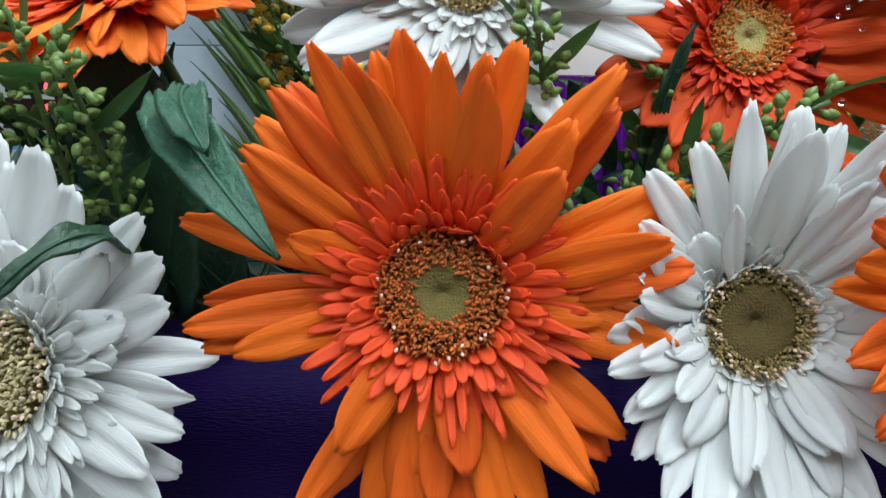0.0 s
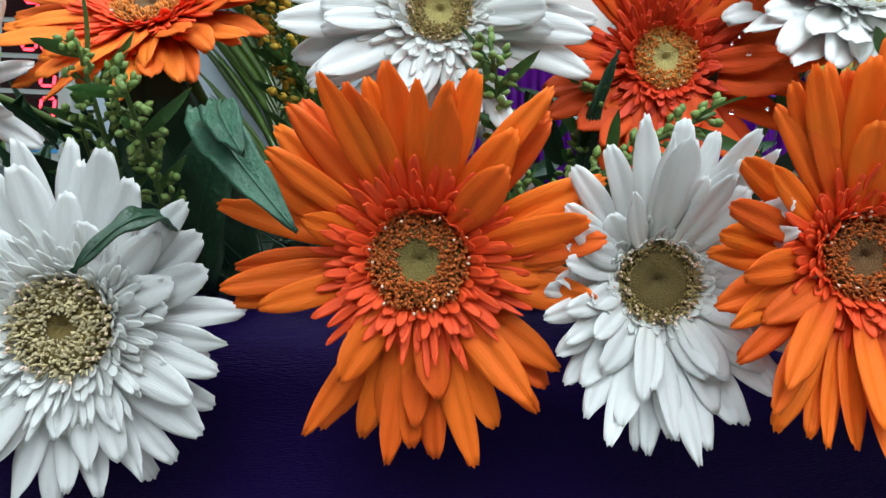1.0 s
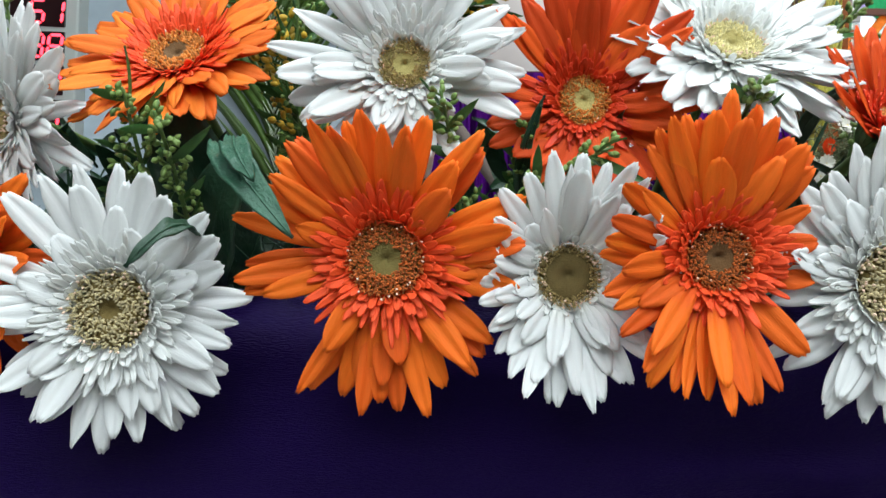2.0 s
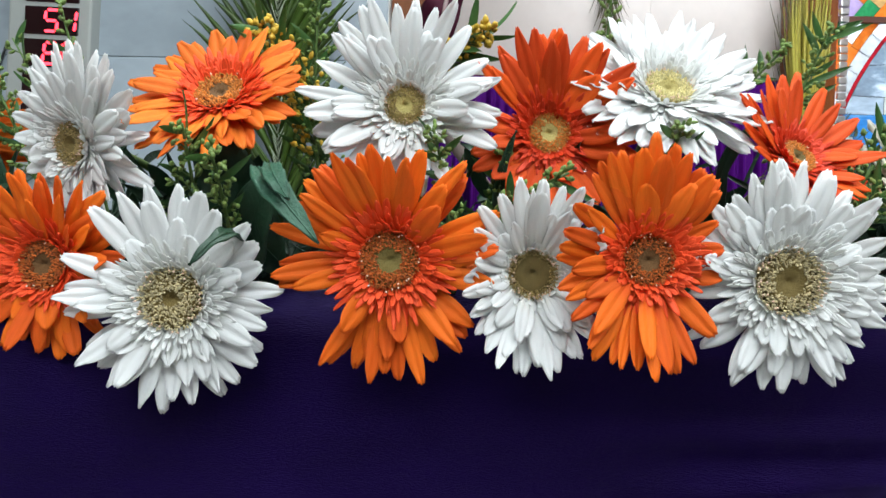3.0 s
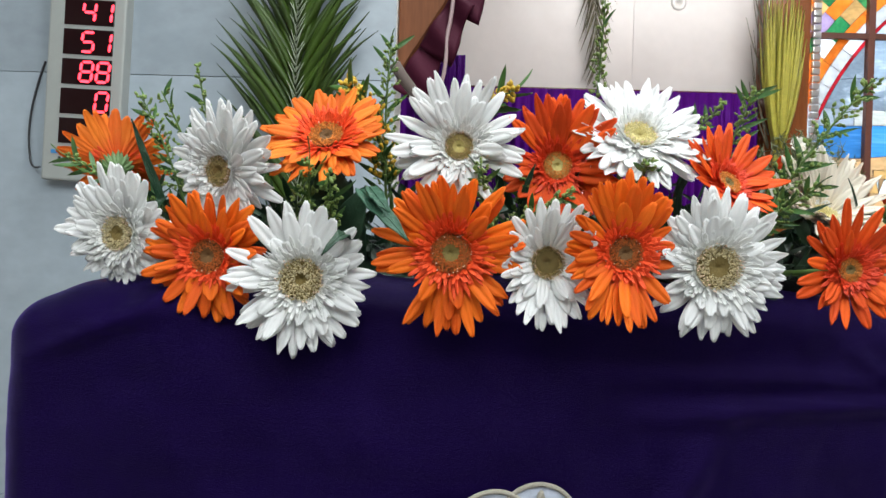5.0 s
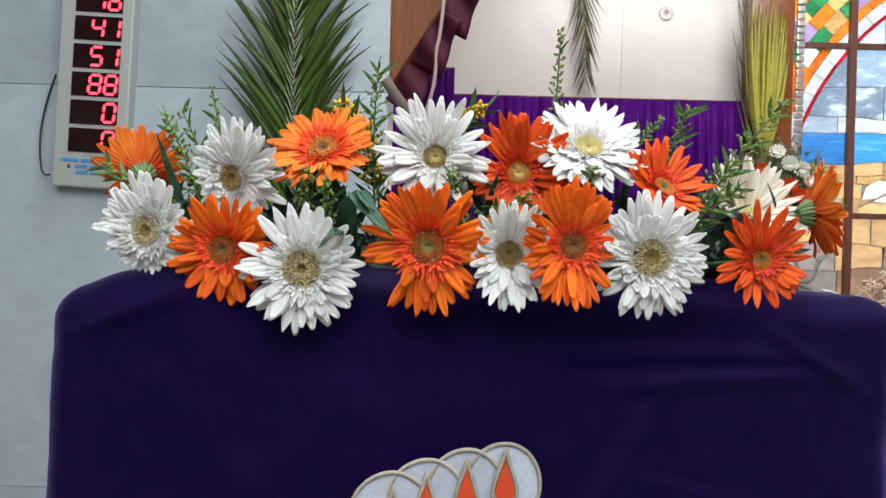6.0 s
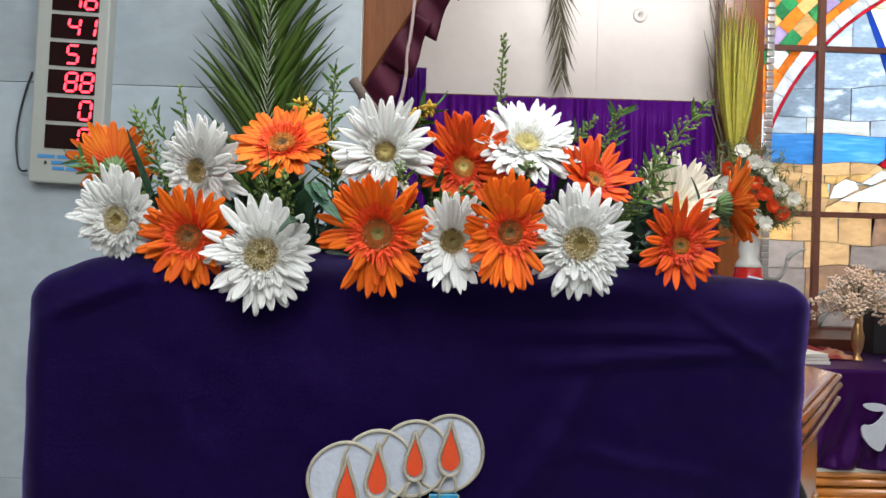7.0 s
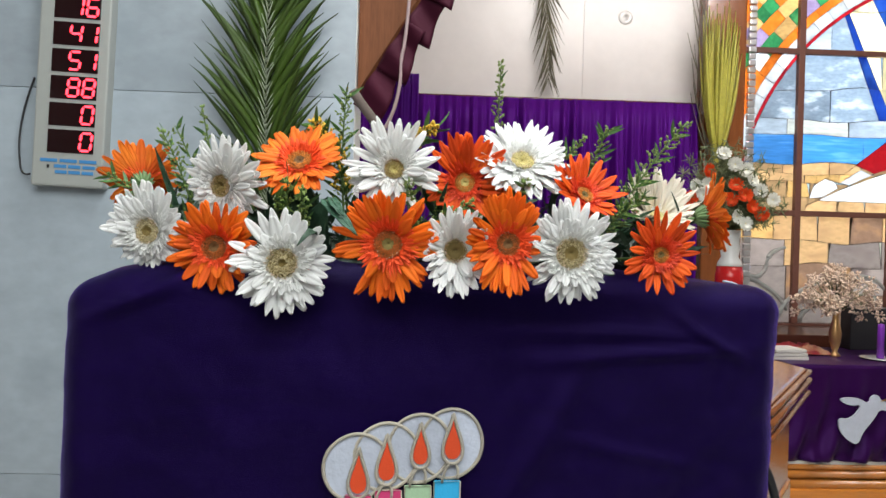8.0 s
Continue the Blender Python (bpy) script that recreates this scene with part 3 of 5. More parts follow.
# ---- palm fronds ----
def frond(name, root, tip, bend, count, length, droop, width, leaf_mat, rib_mat, label, seed=0, closed=0.75, spread=0.06):
    """A feather palm leaf: a rib and narrow pointed leaflets down both sides."""
    r = random.Random(seed)
    ob = empty(name, Matrix.Translation(root), label, "palm leaf")
    a, c = Vector((0, 0, 0)), Vector(tip) - Vector(root)
    mid = c / 2 + Vector(bend)
    pts = bez(a, mid, c, 24)
    part("rib", add_tube(bmesh.new(), pts, width * 0.55, width * 0.2, 6), rib_mat, ob)
    feet = bmesh.new()
    for k in range(count):
        s = 0.06 + 0.92 * k / count
        i = min(23, int(s * 24))
        p = pts[i].lerp(pts[i + 1], s * 24 - i)
        t = (pts[i + 1] - pts[i]).normalized()
        side = t.cross(Vector((0, -1, 0))).normalized()
        for sg in (-1, 1):
            ln = length * (0.35 + 0.75 * math.sin(math.pi * min(1, s * 0.8 + 0.18)) ** 0.8) * r.uniform(0.8, 1.12)
            way = (side * sg * (1 - closed) + t * closed + Vector((0, r.uniform(-1, 0.6) * spread * 3, 0)) + side * r.uniform(-0.12, 0.12)).normalized()
            fall = Vector((side.x * sg * 0.5, 0, -1)) * droop * ln * r.uniform(0.5, 1.4)
            w = width * r.uniform(0.8, 1.2)
            foot = p + Vector((0, -width * 0.9, 0))
            add_tube(feet, [foot, foot + way * width * 2.6, foot + way * width * 5.2 + Vector((0, width * 0.6, 0))], width * 0.20, width * 0.06, 5)
            nrm = way.cross(Vector((r.uniform(-0.5, 0.5), -1, r.uniform(-0.5, 0.5)))).normalized()

            def f(u, v, p=p, way=way, ln=ln, fall=fall, w=w, nrm=nrm):
                q = p + way * ln * v + fall * v * v + nrm * w * (u - 0.5) * 2 * (0.35 + 0.65 * math.sin(math.pi * min(1, v * 0.85 + 0.1))) * (1 - v ** 3)
                return q + Vector((0, -w * 0.5 * (1 - abs(u - 0.5) * 2), 0))
            part("leaflet", add_sheet(bmesh.new(), f, 2, 6, 0.0006), leaf_mat, ob)
    tagged(part("leaflet_foot", feet, rib_mat, ob), kind="stuff")
    return ob


frond("palm_leaf", (-0.40, 1.50, 1.42), (-0.392, 1.43, 2.42), (-0.03, -0.05, 0), 58, 0.31, 0.16, 0.0105, FROND, FROND_RIB, "green palm leaf standing against the marble wall", 4, 0.70)
frond("dry_palm_leaf", (0.93, 4.79, 3.9), (1.03, 4.70, 2.72), (0.05, -0.05, 0), 30, 0.33, 0.02, 0.0062, FROND_DRY, FROND_DRY, "dried grey-green palm leaf hanging down the back wall", 6, 0.76)


def palm_sheaf():
    """A tied sheaf of yellow-green folded palm spears."""
    r = random.Random(12)
    ob = empty("palm_sheaf", pose(2.285, 4.52, 2.20), "yellow-green sheaf of folded palm leaves tied to the column", "palm leaf")
    for k in range(60):
        x = r.uniform(-1, 1)
        d = r.uniform(-0.07, 0.07)
        top = Vector((x * 0.15 + r.uniform(-0.02, 0.02), d, r.uniform(0.80, 1.17) - 0.12 * x * x))
        w = r.uniform(0.008, 0.014)

        def f(u, v, x=x, d=d, top=top, w=w):
            c = Vector((x * 0.028, d * 0.3, 0)).lerp(top, v) + Vector((x * 0.02 * math.sin(math.pi * v), 0, 0))
            return c + Vector(((u - 0.5) * 2 * w * (0.6 + 0.8 * math.sin(math.pi * min(1, v + 0.1))) * (1 - v ** 6), -w * (1 - abs(u - 0.5) * 2), 0))
        part("spear", add_sheet(bmesh.new(), f, 2, 8, 0.002), FROND_YELLOW, ob)
    part("stalk", add_tube(bmesh.new(), [(0, 0.02, -0.25), (0, 0.03, 0.0), (0, 0.03, 0.2)], 0.025, 0.03, 8), FROND_YELLOW, ob)
    # loose dry blades that stand off beside it
    for k in range(9):
        z = r.uniform(0.35, 1.3)
        a, c = Vector((-0.05, 0.05, z - 0.35)), Vector((-0.14 - r.uniform(0, 0.12), 0.12, z + r.uniform(0.1, 0.4)))
        part("dry_blade", add_tube(bmesh.new(), bez(a, (a + c) / 2 + Vector((-0.03, 0, 0)), c, 6), 0.007, 0.002, 5), FROND_DRY, ob)


palm_sheaf()

# ---- scoreboard for hymn numbers ----
SEG = {"0": "abcdef", "1": "bc", "4": "bcfg", "5": "acdfg", "6": "acdefg", "8": "abcdefg"}


def hymn_board():
    ob = empty("hymn_board", pose(-0.976, 1.497, 1.628) @ pose(0, 0, 0, 0, 2.0, 0), "grey wall board with red glowing hymn numbers", "number board")
    part("case", box((-0.112, -0.036, 0), (0.092, 0.012, 0.62), 0.006), CASE, ob, smooth=False)
    rows = ["0", "0", "88", "51", "41", "16"]
    for k, txt in enumerate(rows):
        z = 0.132 + k * 0.0782
        w, h = 0.066, 0.0335
        win_ob = part("display", box((-w - 0.004, -0.0385, z - h), (w - 0.004, -0.033, z + h), 0.001), LED_BACK, ob, "dark red display window", smooth=False)
        for n, ch in enumerate(reversed(txt)):
            cx = 0.040 - n * 0.044
            dh, dw = 0.0255, 0.0155
            slant = 0.10
            lines = {"a": ((-dw, dh), (dw, dh)), "d": ((-dw, -dh), (dw, -dh)), "g": ((-dw, 0), (dw, 0)), "b": ((dw, 0), (dw, dh)), "c": ((dw, -dh), (dw, 0)),
                     "f": ((-dw, 0), (-dw, dh)), "e": ((-dw, -dh), (-dw, 0))}
            for s in SEG[ch]:
                (x0, z0), (x1, z1) = lines[s]
                ax, az = x1 - x0, z1 - z0
                ln = math.hypot(ax, az)
                ax, az = ax / ln, az / ln
                g, t = 0.0022, 0.0032
                x0, z0, x1, z1 = x0 + ax * g, z0 + az * g, x1 - ax * g, z1 - az * g
                px, pz = -az * t, ax * t
                pts = [(x0, z0), (x0 + ax * t + px, z0 + az * t + pz), (x1 - ax * t + px, z1 - az * t + pz), (x1, z1), (x1 - ax * t - px, z1 - az * t - pz), (x0 + ax * t - px, z0 + az * t - pz)]
                part("segment", slab([(cx + x + zz * slant, z + zz) for x, zz in pts], -0.0405, -0.0388), LED_ON, win_ob, "glowing red bar of a digit", smooth=False)
    for k, (w, x) in enumerate(((0.082, -0.006), (0.060, 0.012), (0.056, 0.012))):
        z = 0.075 - k * 0.0165
        for b in range(3):
            part("lettering_bar", box((x - w + b * w * 0.68, -0.0375, z - 0.005), (x - w + b * w * 0.68 + w * 0.60, -0.0358, z + 0.005), 0.0008), INK_BLUE, ob, smooth=False)
    part("socket", box((-0.068, -0.038, 0.052), (-0.061, -0.035, 0.062), 0.0008), BLACK, ob, smooth=False)
    return ob


hymn_board()
thing("board_cable", add_tube(bmesh.new(), bez((-1.100, 1.495, 1.95), (-1.150, 1.49, 1.80), (-1.132, 1.485, 1.70), 10) + bez((-1.131, 1.485, 1.69), (-1.124, 1.48, 1.655), (-1.10, 1.48, 1.665), 6), 0.003, sides=6),
      BLACK, "thin black cable looping beside the number board", "cable")

# ---- altar ----
altar = empty("altar", pose(2.0, 3.4, 0), "altar with golden wooden base and purple velvet cloth", "altar")
part("body", box((0.02, 0.03, 0.18), (3.0, 0.70, 0.80), 0.01), WOOD_GOLD, altar, smooth=False)
part("plinth", box((-0.02, -0.04, 0.0), (3.04, 0.72, 0.10), 0.012), WOOD_GOLD, altar, smooth=False)
for z, r in ((0.12, 0.03), (0.18, 0.025), (0.225, 0.02)):
    part("moulding", add_tube(bmesh.new(), [(0.0, 0.0, z), (3.0, 0.0, z)], r, sides=10), WOOD_GOLD, altar)
part("linen_edge", box((0.0, -0.012, 0.235), (3.0, 0.03, 0.262), 0.005), PAPER, altar, "greyish white strip", smooth=False)


def altar_front(u, v):
    x = u * 3.02 - 0.01
    y = -0.015 + 0.022 * math.sin(x * 26 + 9 * v * v - 3 * v) * v + 0.010 * math.sin(x * 61 + 6 * v) * v - 0.02 * v
    return (x, y, 0.826 - 0.562 * v)


part("frontal", add_sheet(bmesh.new(), altar_front, 220, 26, 0.004), VELVET, altar, "purple velvet cloth with slanting folds")
part("altar_top_cloth", box((-0.012, -0.018, 0.802), (3.02, 0.72, 0.832), 0.01), VELVET, altar, smooth=False)
part("white_motif", slab(soften([(0.62, 0.60), (0.70, 0.545), (0.80, 0.56), (0.72, 0.45), (0.63, 0.46), (0.64, 0.37), (0.70, 0.30), (0.77, 0.265), (0.80, 0.36), (0.88, 0.46), (0.91, 0.53),
                                 (0.99, 0.50), (1.0, 0.57), (0.92, 0.585), (0.90, 0.63), (0.85, 0.62), (0.84, 0.56), (0.76, 0.61)]), -0.075, -0.062), APPLIQUE, altar, "plain white winged shape", m=pose(-0.03, 0, 0.155) @ Matrix.Diagonal((0.88, 1, 0.82, 1)), smooth=False)
part("gold_motif", slab([(0.91, 0.585), (1.10, 0.66), (1.12, 0.60)], -0.078, -0.07), BRASS, altar, m=pose(-0.03, 0, 0.155) @ Matrix.Diagonal((0.88, 1, 0.82, 1)), smooth=False)
thing("window_ledge", box((2.50, 4.2, 0.0), (5.3, 4.79, 0.905), 0.01), WOOD_DARK, "dark wooden cabinet under the window ledge", "cabinet", smooth=False)


def dried_vase():
    r = random.Random(3)
    ob = empty("brass_vase", pose(2.737, 3.72, 0.832), "slim brass vase holding dried cream flowers on the altar", "vase")
    part("vase_body", lathe([(0.035, 0), (0.03, 0.012), (0.014, 0.03), (0.034, 0.09), (0.038, 0.15), (0.02, 0.23), (0.016, 0.26), (0.028, 0.285)], 20), BRASS, ob)
    stems, blooms = bmesh.new(), bmesh.new()
    for k in range(84):
        a = r.uniform(0, 6.28)
        q = 0.27 * r.random() ** 0.6
        tip = Vector((q * math.cos(a), q * math.sin(a) * 0.6, 0.36 + r.uniform(0.0, 0.24) - q * 0.45))
        add_tube(stems, bez((0, 0, 0.27), (tip.x * 0.3, tip.y * 0.3, 0.36), tip, 4), 0.003, 0.002, 4)
        for j in range(24):
            w = Vector((r.gauss(0, 1), r.gauss(0, 1), r.gauss(0, 1))).normalized()
            add_blob(blooms, tip + w * r.uniform(0, 0.030), w, 0.0065, 0.026, 5, 3)
    tagged(part("stalk", stems, FERN, ob), kind="stuff")
    tagged(part("dried_blossom", blooms, DRIED, ob, "dried cream blossoms"), kind="stuff")


dried_vase()
cdl = empty("altar_candle", pose(2.955, 3.6, 0.832), "purple candle on a silver plate", "candle")
part("plate", lathe([(0.05, 0), (0.08, 0.004), (0.115, 0.012), (0.11, 0.016), (0.02, 0.01)], 28), METAL, cdl)
part("candle", lathe([(0.021, 0.01), (0.020, 0.2), (0.018, 0.222), (0.006, 0.226)], 18), WAX, cdl)
part("wick", add_tube(bmesh.new(), [(0, 0, 0.22), (0.002, 0, 0.24)], 0.0015, sides=5), BLACK, cdl)
thing("black_box", box((3.02, 4.0, 0.832), (3.4, 4.12, 1.12), 0.008), BLACK, "black box standing on the altar", "box", smooth=False)
bk = empty("book_pile", pose(2.36, 3.62, 0.832), "pile of pale books on the altar", "books")
for k in range(3):
    part("book", box((-0.12, -0.09, k * 0.022), (0.10 - 0.01 * k, 0.09, k * 0.022 + 0.02), 0.003), PAPER, bk, m=pose(0, 0, 0, 0, 0, 3 * k), smooth=False)


def crumpled(u, v):
    x, y = (u - 0.5) * 0.46, (v - 0.5) * 0.26
    e = min(1, 4 * min(u, 1 - u, v, 1 - v) + 0.05)
    return (x, y, 0.005 + 0.075 * e * (0.45 + 0.55 * abs(noise.noise((x * 9, y * 9, 2)))) + 0.02 * e * noise.noise((x * 30, y * 30, 5)))


thing("folded_stole", add_sheet(bmesh.new(), crumpled, 40, 26, 0.004), mat("red_gold_cloth", (0.26, 0.015, 0.02), 0.6, 0.3, 9, 0.3, second=(0.55, 0.34, 0.18)), "crumpled red and gold cloth lying on the altar", "cloth", m=pose(2.52, 3.84, 0.834))


# ---- flower vase beside the column ----
def far_bouquet():
    r = random.Random(21)
    ob = empty("striped_vase", pose(1.562, 2.7, 1.30), "white and red vase with small white and orange flowers", "vase")
    part("vase_body", lathe([(0.05, 0), (0.062, 0.02), (0.066, 0.06), (0.058, 0.115)], 24), RED, ob, "red lower half")
    part("vase_neck", lathe([(0.060, 0.116), (0.055, 0.135), (0.04, 0.16), (0.046, 0.20), (0.042, 0.24), (0.05, 0.29)], 24), CERAMIC, ob, "white upper half")
    ferns = bmesh.new()
    for k in range(260):
        a, e = r.uniform(0, 6.28), r.uniform(-0.25, 1.5)
        d = Vector((math.cos(a) * math.cos(e), math.sin(a) * math.cos(e) * 0.7, math.sin(e) * 1.1))
        tip = Vector((-0.04, 0, 0.39)) + d * r.uniform(0.14, 0.30)
        pts = bez((0, 0, 0.29), Vector((0, 0, 0.34)) + d * 0.12, tip, 5)
        add_tube(ferns, pts, 0.002, 0.001, 4)
        for p in pts[2:]:
            for j in range(6):
                w = Vector((r.gauss(0, 1), r.gauss(0, 1), r.gauss(0, 1))).normalized()
                add_tube(ferns, [p, p + w * 0.035], 0.0028, 0.0012, 3, cap=False)
    tagged(part("fern", ferns, FERN, ob), kind="stuff")
    white, orange = mini_bloom(WHITE, FLORET_PALE, 1), mini_bloom(ORANGE, FLORET_AMBER, 2)
    spots = [(-0.095, 0.643, 0), (-0.046, 0.594, 0), (0.0, 0.567, 0), (0.034, 0.52, 0), (0.081, 0.475, 0), (0.155, 0.436, 0), (-0.21, 0.493, 0), (-0.178, 0.45, 0), (-0.16, 0.50, 0), (-0.035, 0.35, 0), (0.004, 0.318, 0),
             (-0.158, 0.565, 1), (-0.04, 0.498, 1), (0.0, 0.449, 1), (0.036, 0.399, 1), (0.093, 0.367, 1), (-0.25, 0.395, 1), (-0.226, 0.437, 1), (-0.06, 0.43, 1)]
    for x, z, c in spots:
        bloom, eye = (white, orange)[c]
        m = Matrix.Translation((x, -0.14 + abs(x) * 0.3, z)) @ Euler((radians(80 + r.uniform(-14, 14)), 0, r.uniform(-0.4, 0.4))).to_matrix().to_4x4() @ Matrix.Rotation(r.uniform(0, 6), 4, 'Z')
        b = part("white_bloom" if c == 0 else "orange_bloom", bloom, WHITE, ob, m=m)
        tagged(b, kind="stuff")
        part("bloom_eye", eye, FLORET_PALE, b)
    ped = empty("flower_stand", pose(1.562, 2.7, 0), "dark wooden flower stand", "stand")
    part("column", lathe([(0.05, 0.04), (0.04, 0.3), (0.045, 0.9), (0.06, 1.27)], 16), WOOD_DARK, ped)
    part("foot", lathe([(0.16, 0), (0.16, 0.02), (0.06, 0.045)], 20), WOOD_DARK, ped)
    part("top", lathe([(0.07, 1.27), (0.12, 1.28), (0.12, 1.30)], 20), WOOD_DARK, ped)


def mini_bloom(material, eye_mat, seed):
    r = random.Random(seed)
    bm = bmesh.new()
    for ring, (n, ln, e) in enumerate(((13, 0.036, 0.25), (11, 0.026, 0.6))):
        for k in range(n):
            a = (k + 0.5 * ring) / n * 2 * math.pi + r.uniform(-0.1, 0.1)
            d = Vector((math.cos(a) * math.cos(e), math.sin(a) * math.cos(e), math.sin(e)))
            s = Vector((-math.sin(a), math.cos(a), 0))

            def f(u, v, d=d, s=s, ln=ln):
                return d * ln * (0.15 + 0.85 * v) + s * (u - 0.5) * 0.016 * (0.4 + math.sin(math.pi * (0.15 + 0.75 * v)) * 0.6) + Vector((0, 0, 0.002 * math.sin(math.pi * u)))
            add_sheet(bm, f, 2, 4)
    me = mesh_of(bm, "bloom")
    me.materials.append(material)
    eye = bmesh.new()
    bmesh.ops.create_icosphere(eye, subdivisions=2, radius=0.008, matrix=Matrix.Diagonal((1, 1, 0.6, 1)))
    em = mesh_of(eye, "eye")
    em.materials.append(eye_mat)
    return me, em


far_bouquet()

# ---- pulpit ----
pulpit = empty("pulpit", pose(0, 0, 0), "varnished wooden pulpit with a moulded ledge", "pulpit")
LEDGE = [(0.30, 0.345), (0.515, 0.315), (0.748, 0.625), (0.70, 1.05), (0.0, 1.05), (0.0, 0.6)]


def prism(points, z0, z1, bevel=0.0):
    bm = bmesh.new()
    a = [bm.verts.new((x, y, z0)) for x, y in points]
    b = [bm.verts.new((x, y, z1)) for x, y in points]
    bm.faces.new(a[::-1])
    bm.faces.new(b)
    n = len(points)
    for i in range(n):
        bm.faces.new((a[i], a[(i + 1) % n], b[(i + 1) % n], b[i]))
    if bevel:
        bmesh.ops.bevel(bm, geom=bm.edges[:], offset=bevel, segments=3, affect='EDGES', profile=0.6)
    return bm


def shrink(points, k):
    cx, cy = sum(p[0] for p in points) / len(points), sum(p[1] for p in points) / len(points)
    return [(cx + (x - cx) * k, cy + (y - cy) * k) for x, y in points]


part("ledge", prism(LEDGE, 1.252, 1.284, 0.006), WOOD, pulpit, smooth=False)
part("ledge_moulding", prism(shrink(LEDGE, 0.97), 1.222, 1.250, 0.008), WOOD, pulpit, smooth=False)
part("side_panel", prism(shrink(LEDGE, 0.93), 0.06, 1.220, 0.004), WOOD, pulpit, smooth=False)
for k, (z, r) in enumerate(((1.277, 0.005), (1.262, 0.006), (1.240, 0.004))):
    part("bead_moulding", add_tube(bmesh.new(), [(x, y, z) for x, y in [(0.44, 0.322), (0.518, 0.311), (0.754, 0.624), (0.705, 1.05)]], r, sides=10), WOOD, pulpit)
# added golden skin: paints the bright reflection low on the brown side panel
part("lower_panel", prism(shrink(LEDGE, 0.945), 0.10, 1.08, 0.006), WOOD_GOLD, pulpit, smooth=False)
part("plinth", prism(shrink(LEDGE, 0.98), 0.0, 0.058, 0.006), WOOD, pulpit, smooth=False)
part("front_board", box((-0.29, 0.285, 0.0), (0.43, 0.34, 1.42), 0.01), WOOD, pulpit, smooth=False)
part("top_board", box((-0.29, 0.285, 1.422), (0.43, 0.56, 1.436), 0.004), WOOD, pulpit, smooth=False)
thing("microphone_cable", add_tube(bmesh.new(), bez((0.46, 0.262, 1.25), (0.505, 0.262, 1.22), (0.512, 0.262, 1.10), 12) + [(0.515, 0.262, 0.9), (0.54, 0.262, 0.0)], 0.0055, sides=8), BLACK, "thick black cable running down the pulpit side", "cable")
thing("padded_rod", add_tube(bmesh.new(), [(-0.105, 0.85, 1.806), (-0.091, 0.85, 1.785), (0.084, 0.84, 1.56), (0.284, 0.82, 1.290)], 0.0105, 0.0095, 10), mat("taupe_foam", (0.115, 0.088, 0.075), 0.9, 0.2, 60, 0.4), "grey-brown padded rod leaning up from the pulpit ledge", "rod")

CLO = (-0.376, 0.506, 0.187, 0.60, 1.460)   # x from, x to, front, back, top


